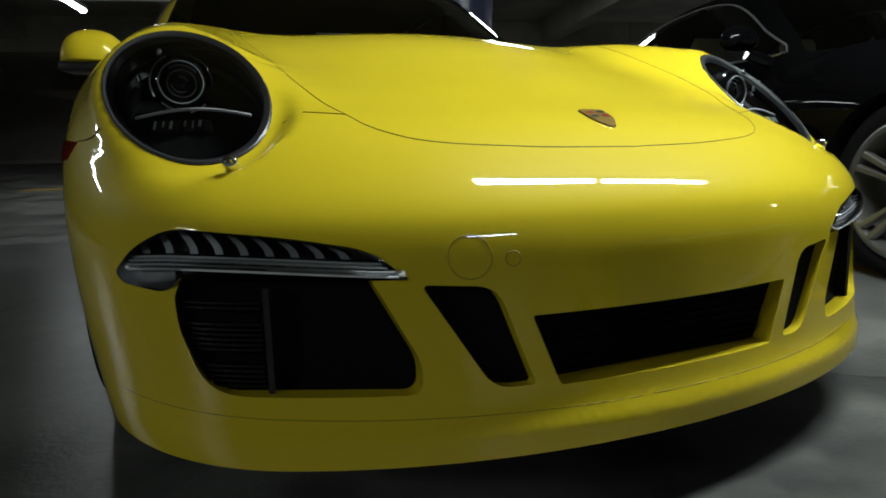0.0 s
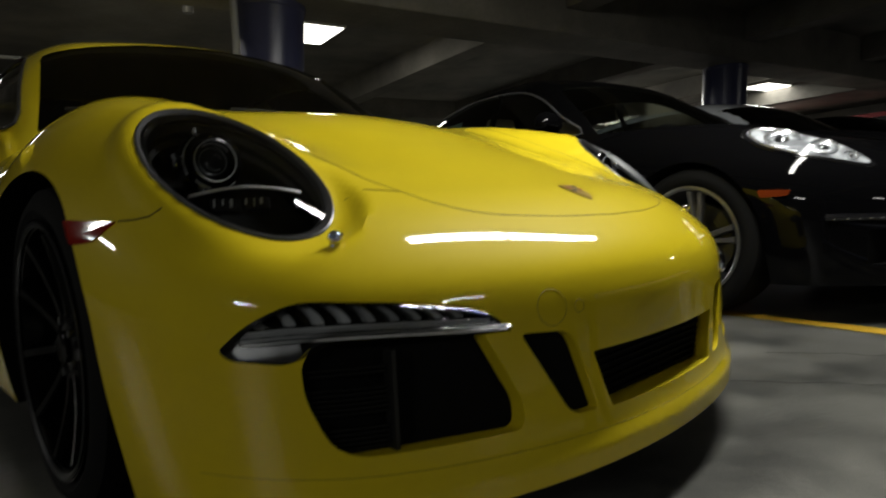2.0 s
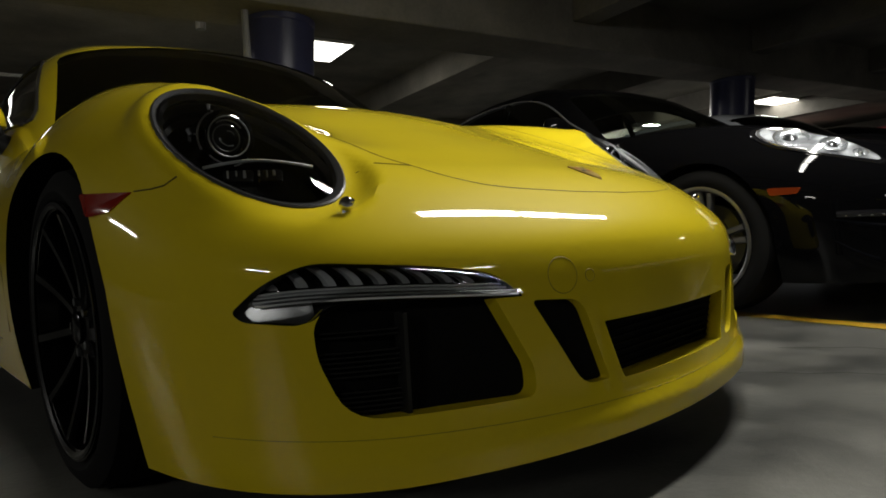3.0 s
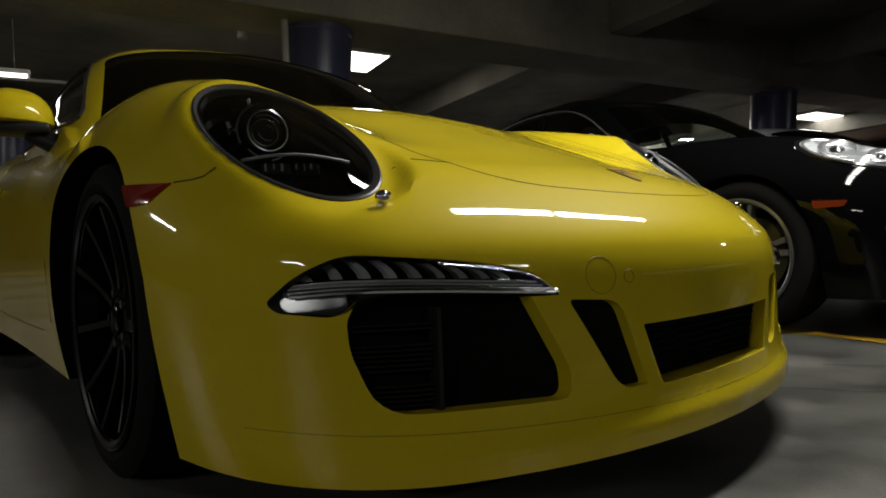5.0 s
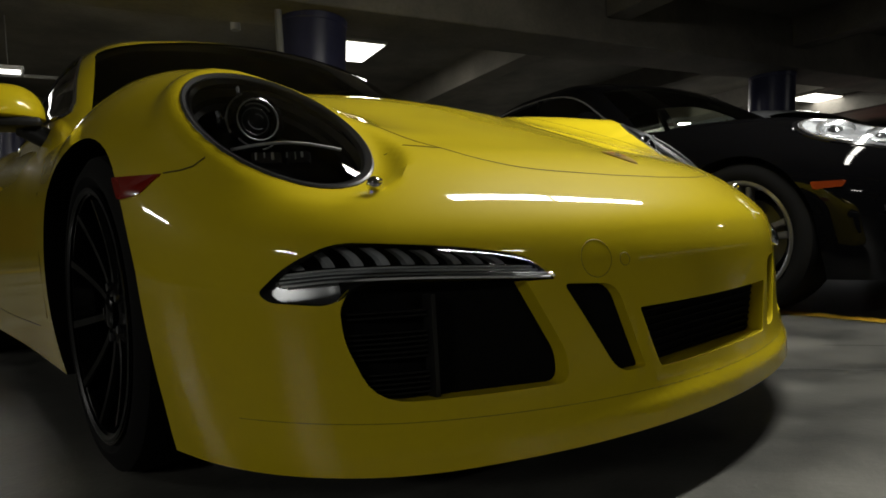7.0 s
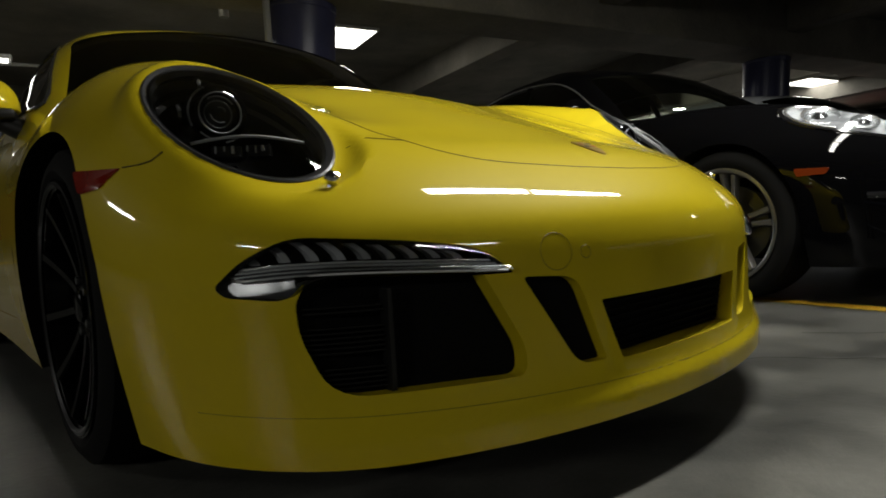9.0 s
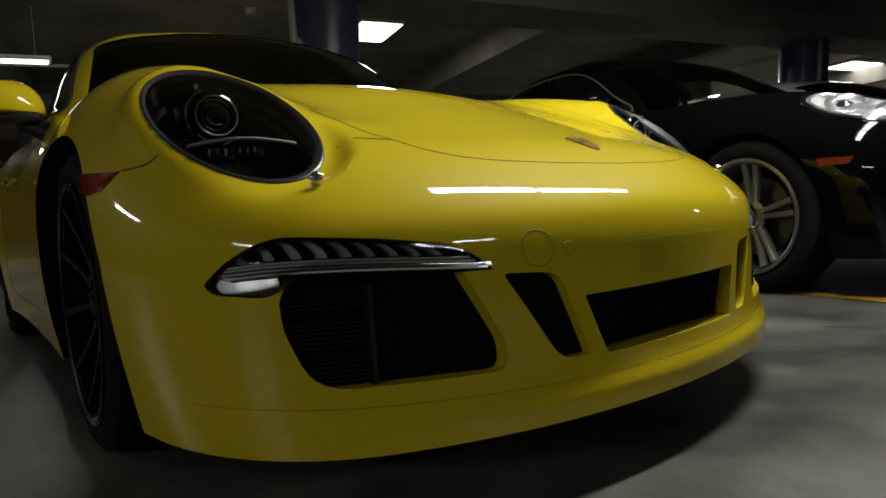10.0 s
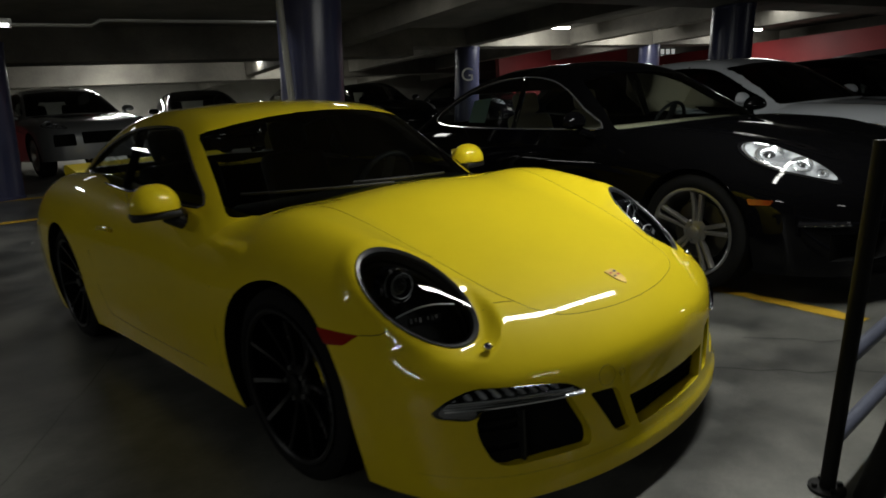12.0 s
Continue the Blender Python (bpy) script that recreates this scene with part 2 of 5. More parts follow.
def loop_curve(pts, n=48):
    """A closed Catmull-Rom loop through 2D points; a third number above 0 keeps a corner by repeating it."""
    P = np.array([p[:2] for p in pts], float)
    k, out = len(P), []
    per = max(2, n // k)
    for i in range(k):
        a, b, c, d = P[i - 1], P[i], P[(i + 1) % k], P[(i + 2) % k]
        for s in range(per):
            t = s / per
            out.append(0.5 * (2 * b + (c - a) * t + (2 * a - 5 * b + 4 * c - d) * t * t + (3 * b - a - 3 * c + d) * t**3))
    return np.array(out)


def loop_free(pts, per):
    """An open smooth line through 2D points."""
    P = [np.array(p, float) for p in pts]
    P = [2 * P[0] - P[1]] + P + [2 * P[-1] - P[-2]]
    out = []
    for i in range(1, len(P) - 2):
        a, b, c, d = P[i - 1 : i + 3]
        for s in range(per):
            t = s / per
            out.append(0.5 * (2 * b + (c - a) * t + (2 * a - 5 * b + 4 * c - d) * t * t + (3 * b - a - 3 * c + d) * t**3))
    return out + [P[-2]]


def screen_loop(low, high, n=8):
    """The outline of a windscreen from (half width, height at the corner, height in the middle) below and above."""
    us = np.linspace(-1, 1, n + 1)
    return [(u * low[0], low[2] + (low[1] - low[2]) * u * u, 0.02) for u in us] + [(-u * high[0], high[2] + (high[1] - high[2]) * u * u, 0.03) for u in us]


def rounded(pts, r=0.03, seg=5):
    """A polygon with rounded corners; each point is (x, y) or (x, y, its radius)."""
    P = [np.array(p[:2], float) for p in pts]
    out, k = [], len(P)
    for i in range(k):
        q = pts[i][2] if len(pts[i]) > 2 else r
        a, b, c = P[i - 1], P[i], P[(i + 1) % k]
        u, v = (a - b) / np.linalg.norm(a - b), (c - b) / np.linalg.norm(c - b)
        q = min(q, 0.45 * np.linalg.norm(a - b), 0.45 * np.linalg.norm(c - b))
        for s in range(seg + 1):
            t = s / seg
            out.append((1 - t) ** 2 * (b + u * q) + 2 * t * (1 - t) * b + t * t * (b + v * q))
    return np.array(out)


def prism(loop, place):
    """A closed solid between place(a, b, 0) and place(a, b, 1) over a 2D loop."""
    n = len(loop)
    vs = [place(a, b, 0) for a, b in loop] + [place(a, b, 1) for a, b in loop]
    fs = [tuple(range(n))[::-1], tuple(range(n, 2 * n))] + [(i, (i + 1) % n, n + (i + 1) % n, n + i) for i in range(n)]
    return vs, fs


def carve(ob, cutters):
    """Takes solids (vertices, faces, material) out of ob's mesh for good."""
    temps = []
    bpy.context.view_layer.update()
    for vs, fs, mat in cutters:
        me = bpy.data.meshes.new("cutter")
        me.from_pydata([tuple(v) for v in vs], [], fs)
        me.materials.append(mat)
        b = bmesh.new()
        b.from_mesh(me)
        bmesh.ops.recalc_face_normals(b, faces=b.faces)
        b.to_mesh(me)
        b.free()
        t = new("cutter", me)
        t.matrix_world = ob.matrix_world.copy()
        mod = ob.modifiers.new("cut", "BOOLEAN")
        mod.object, mod.operation, mod.solver, mod.material_mode = t, "DIFFERENCE", "EXACT", "TRANSFER"
        temps.append(t)
    bpy.context.view_layer.update()
    me = bpy.data.meshes.new_from_object(ob.evaluated_get(bpy.context.evaluated_depsgraph_get()))
    ob.modifiers.clear()
    ob.data = me
    me.set_sharp_from_angle(angle=radians(32))
    for t in temps:
        bpy.data.objects.remove(t)


def smax(a, b, k):
    h = np.maximum(k - np.abs(a - b), 0) / k
    return np.maximum(a, b) + h * h * k * 0.25


def shoot(f, origin, way, far=4.0, steps=34):
    """Where rays from inside a solid f < 0 leave it."""
    o, w = np.asarray(origin, float), np.asarray(way, float)
    lo, hi = np.zeros(len(w)), np.full(len(w), far)
    for _ in range(steps):
        mid = (lo + hi) / 2
        inside = f(o + mid[:, None] * w) < 0
        lo, hi = np.where(inside, mid, lo), np.where(inside, hi, mid)
    return o + lo[:, None] * w


def hull_mesh(f, y0, y1, z0, rings_front=80, rings_mid=60, rings_rear=26, around=208):
    """A capsule-like net of quads shot onto the solid f < 0 from its long axis."""
    phi = 2 * np.pi * (np.arange(around) + 0.5) / around
    ring = np.stack([np.cos(phi), np.zeros(around), np.sin(phi)], 1)
    pts = []
    for i in range(1, rings_front):
        a = np.pi / 2 * i / rings_front
        pts.append(shoot(f, np.tile((0, y0, z0), (around, 1)), ring * np.sin(a) + np.array([0, -np.cos(a), 0])))
    for i in range(rings_mid + 1):
        y = y0 + (y1 - y0) * i / rings_mid
        pts.append(shoot(f, np.tile((0, y, z0), (around, 1)), ring))
    for i in range(1, rings_rear):
        a = np.pi / 2 * (1 - i / rings_rear)
        pts.append(shoot(f, np.tile((0, y1, z0), (around, 1)), ring * np.sin(a) + np.array([0, np.cos(a), 0])))
    n = len(pts)
    vs = np.concatenate(pts).tolist()
    fs = [(i * around + j, (i + 1) * around + j, (i + 1) * around + (j + 1) % around, i * around + (j + 1) % around) for i in range(n - 1) for j in range(around)]
    tip = shoot(f, np.array([(0, y0, z0), (0, y1, z0)], float), np.array([(0, -1, 0), (0, 1, 0)], float)).tolist()
    a, b = len(vs), len(vs) + 1
    vs += tip
    fs += [(a, j, (j + 1) % around) for j in range(around)]
    last = (n - 1) * around
    fs += [(b, last + (j + 1) % around, last + j) for j in range(around)]
    return vs, fs


def dome_mesh(f, centre, around=144, up=40, low=-0.12):
    """A net over the upper half of the solid f < 0, closed flat below."""
    phi = 2 * np.pi * (np.arange(around) + 0.5) / around
    vs = []
    for i in range(up):
        e = low + (np.pi / 2 - low) * i / up
        w = np.stack([np.cos(phi) * np.cos(e), np.sin(phi) * np.cos(e), np.full(around, np.sin(e))], 1)
        vs.append(shoot(f, np.tile(centre, (around, 1)), w))
    vs = np.concatenate(vs).tolist()
    fs = [(i * around + j, i * around + (j + 1) % around, (i + 1) * around + (j + 1) % around, (i + 1) * around + j) for i in range(up - 1) for j in range(around)]
    vs.append(shoot(f, np.array([centre], float), np.array([(0, 0, 1.0)]))[0].tolist())
    last = (up - 1) * around
    fs += [(last + j, last + (j + 1) % around, len(vs) - 1) for j in range(around)]
    fs.append(tuple(range(around))[::-1])
    return vs, fs


def sheet(place, na, nb, thick=0.0, back=None):
    """A grid of na x nb cells over place(s, t), s and t from 0 to 1; with back, a closed slab."""
    vs = [place(i / na, j / nb) for i in range(na + 1) for j in range(nb + 1)]
    at = lambda i, j: i * (nb + 1) + j
    fs = [(at(i, j), at(i + 1, j), at(i + 1, j + 1), at(i, j + 1)) for i in range(na) for j in range(nb)]
    if back is not None:
        k = len(vs)
        vs = vs + [tuple(np.array(v) + np.array(back)) for v in vs]
        fs = fs + [tuple(k + q for q in f[::-1]) for f in fs]
        rim = [at(i, 0) for i in range(na + 1)] + [at(na, j) for j in range(1, nb + 1)] + [at(i, nb) for i in range(na - 1, -1, -1)] + [at(0, j) for j in range(nb - 1, 0, -1)]
        fs += [(rim[i], rim[(i + 1) % len(rim)], k + rim[(i + 1) % len(rim)], k + rim[i]) for i in range(len(rim))]
    return vs, fs


# ---- cars ----
class Shape:
    """The curves that a car's body and cabin are made of; y runs from the nose to the tail."""

    def __init__(s, ridge, swell, swell_x, swell_w, fall, half, tuck_up, tuck_down, waist, nose, plan2, plan4, profile, k_nose, k_side, belly, tail, stern, y0, y1, z0, roof, sweep, crown, glass_w, glass_z, lean, pinch, pinch_y, k_roof, cabin_c, tub, seat_z, dash_z, sill, lamp=None, dip=lambda y: 1.1 + 0 * y, shift=0.0):
        s.ridge, s.swell, s.swell_x, s.swell_w, s.fall, s.half, s.tuck_up = ridge, swell, swell_x, swell_w, fall, half, tuck_up
        s.tuck_down, s.waist, s.nose, s.plan2, s.plan4, s.profile, s.k_nose = tuck_down, waist, nose, plan2, plan4, profile, k_nose
        s.k_side, s.belly, s.tail, s.stern, s.y0, s.y1, s.z0 = k_side, belly, tail, stern, y0, y1, z0
        s.roof, s.sweep, s.crown, s.glass_w, s.glass_z, s.lean, s.pinch = roof, sweep, crown, glass_w, glass_z, lean, pinch
        s.pinch_y, s.k_roof, s.cabin_c, s.tub, s.seat_z, s.dash_z = pinch_y, k_roof, cabin_c, tub, seat_z, dash_z

        s.lamp, s.sill, s.dip, s.shift = lamp, sill, dip, shift

    def body(s, p):
        x, y, z = np.abs(p[:, 0]), p[:, 1], p[:, 2]
        off = x - s.swell_x(y)
        top = z - (s.ridge(y) - s.fall(y) * x**2 + s.swell(y) * np.exp(-((off / np.where(off < 0, s.swell_w * s.dip(y), s.swell_w)) ** 2)))
        side = x - (s.half(y) - s.tuck_up * np.maximum(z - s.waist, 0) ** 2 - s.tuck_down * np.maximum(s.waist - z, 0) ** 2)
        front = s.nose + s.plan2 * x**2 + s.plan4 * x**4 + s.profile(z) - y
        rear = y - (s.tail - 0.16 * x**2 - 0.10 * x**6 - s.stern(z))
        f = smax(top, front, s.k_nose)
        f = smax(f, side, s.k_side)
        f = smax(f, rear, 0.16)
        if s.lamp:
            # the wing swells into a shallow dome round the lamp
            c, u, v, n, dome = s.lamp
            q = np.stack([x, y, z], 1) - c
            a, b, d = q @ u / (u @ u), q @ v / (v @ v), q @ n
            r = np.sqrt(a * a + b * b)
            ca, cb = a / np.maximum(r, 1e-6), b / np.maximum(r, 1e-6)
            low = ((1 - cb) / 2) ** 2
            # a tight fold on the inner and lower sides, a long easy run over the wing
            fold = np.clip(1.5 * (-ca * 0.55 - cb * 0.84) - 0.25, 0, 1)
            reach = 0.31 - 0.05 * fold
            t = np.clip((1.02 + reach - r) / reach, 0, 1)
            k = np.clip((0.17 - np.abs(d)) / 0.06, 0, 1)
            w = (t * t * (3 - 2 * t) * (1 - fold) + (1 - (1 - t) ** 2) * fold) * k * k * (3 - 2 * k)
            e = np.clip((r - 0.92) / 0.6, 0, 1)
            f = f * (1 - w) + (d - dome * (1 - r * r) - 0.011 * low * e * e * (3 - 2 * e)) * w
        return smax(f, s.belly - z, 0.03)

    def cabin(s, p, inset=0.0):
        x, y, z = np.abs(p[:, 0]), p[:, 1], p[:, 2]
        top = z - (s.roof(y - s.sweep * x**2) - s.crown * x**2)
        side = x - (s.glass_w - s.lean * (z - s.glass_z) - s.pinch * np.maximum(y - s.pinch_y, 0) ** 2)
        return smax(top, side, s.k_roof) + inset

    def inner(s, p):
        return s.cabin(p, 0.035)


def wheel(parent, at, r_tyre, r_rim, width, side, paint_mat, spokes, twin, disc_mat, caliper_mat, n=56):
    """tyre, rim, spokes, hub, brake disc and caliper; side -1 or 1 is where its face looks."""
    h = width / 2
    w = raw("wheel", *lathe([(0.0, h * 0.55), (0.078, h * 0.55), (0.078, h * 0.63), (0.06, h * 0.69), (0.034, h * 0.70), (0.034, h * 0.76), (0.026, h * 0.80), (0.0, h * 0.80)], 32, closed=False), paint_mat, parent)
    w.matrix_local = Matrix.Translation(at) @ Matrix.Diagonal((side, 1, 1, 1))
    prof = [(r_rim - 0.012, -h * 0.8), (r_rim + 0.01, -h * 0.92), (r_rim + 0.35 * (r_tyre - r_rim), -h), (r_tyre - 0.03, -h * 0.98), (r_tyre - 0.008, -h * 0.86), (r_tyre, -h * 0.6)]
    prof = prof + [(r, -x) for r, x in prof[::-1]]
    tyre = raw("tyre", *lathe(prof, n), RUBBER, w)
    bm = bmesh.new()
    for k in range(4):
        x = h * (-0.5 + k / 3)
        bmesh.ops.create_cone(bm, cap_ends=False, segments=n, radius1=r_tyre + 0.0006, radius2=r_tyre + 0.0006, depth=0.008, matrix=Matrix.Translation((x, 0, 0)) @ Matrix.Rotation(radians(90), 4, "Y"))
    part("tread_groove", bm, MATTBLACK, w)
    rim = raw("rim", *lathe([(r_rim + 0.006, h * 0.93), (r_rim + 0.009, h * 0.99), (r_rim + 0.001, h * 1.0), (r_rim - 0.012, h * 0.93), (r_rim - 0.022, h * 0.6), (r_rim - 0.035, -h * 0.8), (r_rim - 0.012, -h * 0.8), (r_rim - 0.01, h * 0.6)], n), paint_mat, w)
    edge = raw("rim_edge", *lathe([(r_rim - 0.004, h * 0.985), (r_rim + 0.004, h * 1.012), (r_rim - 0.002, h * 1.02), (r_rim - 0.009, h * 0.985)], n), RIMEDGE if paint_mat is RIMBLACK else SATINMETAL, w)
    slim = 0.72 if paint_mat is RIMBLACK else 1.0
    for i in range(spokes):
        a = 2 * math.pi * i / spokes + 0.15
        for off in ((-twin, twin) if twin else (0,)):
            vs = []
            for t in np.linspace(0, 1, 6):
                r = 0.055 + t * (r_rim - 0.075)
                half = (0.016 - 0.005 * t + 0.006 * t * t) * (1.0 if twin else 1.25) * slim * (r_rim / 0.26)
                c = off * (0.35 + 0.65 * t) * (r_rim / 0.26)
                x0 = h * (0.62 + 0.30 * t**1.6)
                for dy, dx in ((-half, -0.006), (-half * 0.55, 0.007), (half * 0.55, 0.007), (half, -0.006), (half * 0.7, -0.03), (-half * 0.7, -0.03)):
                    q = Vector((x0 + dx, c + dy, r))
                    vs.append((q.x, q.y * math.cos(a) - q.z * math.sin(a), q.y * math.sin(a) + q.z * math.cos(a)))
            fs = [(i6 * 6 + j, i6 * 6 + (j + 1) % 6, (i6 + 1) * 6 + (j + 1) % 6, (i6 + 1) * 6 + j) for i6 in range(5) for j in range(6)]
            fs += [tuple(range(6))[::-1], tuple(range(30, 36))]
            raw("spoke", vs, fs, paint_mat, w, smooth=True, angle=50)
    for i in range(5):
        a = 2 * math.pi * i / 5
        bm = bmesh.new()
        tube(bm, (h * 0.6, 0.056 * math.cos(a), 0.056 * math.sin(a)), (h * 0.74, 0.056 * math.cos(a), 0.056 * math.sin(a)), 0.009, 6)
        part("wheel_bolt", bm, SATINMETAL, w)
    raw("brake_disc", *lathe([(0.07, -0.01), (0.175 * r_rim / 0.254, -0.01), (0.175 * r_rim / 0.254, 0.018), (0.07, 0.018)], 48), disc_mat, w, smooth=False)
    cal = []
    for t in np.linspace(-0.42, 0.42, 9):
        a = t + (math.pi / 2 - 0.35) * -1
        for r, x in ((0.125, -0.03), (0.195, -0.03), (0.200, 0.045), (0.19, 0.06), (0.135, 0.06), (0.125, 0.045)):
            cal.append((x, r * r_rim / 0.254 * math.sin(a), r * r_rim / 0.254 * math.cos(a)))
    fs = [(i * 6 + j, i * 6 + (j + 1) % 6, (i + 1) * 6 + (j + 1) % 6, (i + 1) * 6 + j) for i in range(8) for j in range(6)] + [tuple(range(6))[::-1], tuple(range(48, 54))]
    raw("brake_caliper", cal, fs, caliper_mat, w, smooth=False)
    return w


def on_body(s, x, z, inset=0.0):
    """The point of the nose at x, z."""
    x, z = np.atleast_1d(np.asarray(x, float)), np.atleast_1d(np.asarray(z, float))
    lo, hi = np.full(len(x), -0.3), np.full(len(x), 1.2)
    for _ in range(34):
        mid = (lo + hi) / 2
        out = s.body(np.stack([x, mid, z], 1)) > 0
        lo, hi = np.where(out, mid, lo), np.where(out, hi, mid)
    return np.stack([x, hi + inset, z], 1)


def on_top(s, x, y, lift=0.0):
    x, y = np.atleast_1d(np.asarray(x, float)), np.atleast_1d(np.asarray(y, float))
    lo, hi = np.full(len(x), 0.3), np.full(len(x), 1.6)
    for _ in range(34):
        mid = (lo + hi) / 2
        inside = s.body(np.stack([x, y, mid], 1)) < 0
        lo, hi = np.where(inside, mid, lo), np.where(inside, hi, mid)
    return np.stack([x, y, lo + lift], 1)


def on_side(s, y, z, side=-1, lift=0.0, cabin=False):
    y, z = np.atleast_1d(np.asarray(y, float)), np.atleast_1d(np.asarray(z, float))
    lo, hi = np.zeros(len(y)), np.full(len(y), 1.4)
    f = s.cabin if cabin else s.body
    for _ in range(34):
        mid = (lo + hi) / 2
        inside = f(np.stack([mid, y, z], 1)) < 0
        lo, hi = np.where(inside, mid, lo), np.where(inside, hi, mid)
    return np.stack([side * (lo + lift), y, z], 1)


def on_screen(s, x, z, inset=0.0, start=0.6):
    """The point of the windscreen at x, z."""
    x, z = np.atleast_1d(np.asarray(x, float)), np.atleast_1d(np.asarray(z, float))
    lo, hi = np.full(len(x), start), np.full(len(x), start + 2.0)
    for _ in range(34):
        mid = (lo + hi) / 2
        out = s.cabin(np.stack([x, mid, z], 1)) > 0
        lo, hi = np.where(out, mid, lo), np.where(out, hi, mid)
    return np.stack([x, hi + inset, z], 1)


def gap_line(parent, points, r=0.0022, mat=None, name="panel_gap"):
    return raw(name, *sweep([tuple(p) for p in points], r, 5), mat or GAP, parent)


def seat(parent, x, y, z, mat, big=1.0):
    bm = bmesh.new()
    box(bm, x - 0.24, x + 0.24, y - 0.25, y + 0.25, z, z + 0.16, 0.05)
    st = part("seat", bm, mat, parent, smooth=True, angle=60)
    bm = bmesh.new()
    box(bm, x - 0.23, x + 0.23, -0.07, 0.07, 0, 0.60, 0.06, Matrix.Translation((0, y + 0.24, z + 0.12)) @ Matrix.Rotation(radians(-16), 4, "X"))
    part("backrest", bm, mat, st, smooth=True, angle=60)
    bm = bmesh.new()
    box(bm, x - 0.13, x + 0.13, -0.05, 0.05, 0, 0.19, 0.045, Matrix.Translation((0, y + 0.41, z + 0.70)) @ Matrix.Rotation(radians(-12), 4, "X"))
    part("headrest", bm, mat, st, smooth=True, angle=60)
    return st


def steering_wheel(parent, x, y, z, mat):
    m = Matrix.Translation((x, y, z)) @ Matrix.Rotation(radians(-65), 4, "X")
    ring = [m @ Vector((0.185 * math.cos(a), 0.185 * math.sin(a), 0)) for a in np.linspace(0, 2 * math.pi, 32, endpoint=False)]
    st = raw("steering_wheel", *sweep(ring, 0.015, 8, True), mat, parent)
    bm = bmesh.new()
    box(bm, -0.17, 0.17, -0.03, 0.03, -0.01, 0.02, 0.012, m)
    box(bm, -0.03, 0.03, -0.17, 0.0, -0.01, 0.02, 0.012, m)
    part("wheel_hub", bm, mat, st, smooth=True)


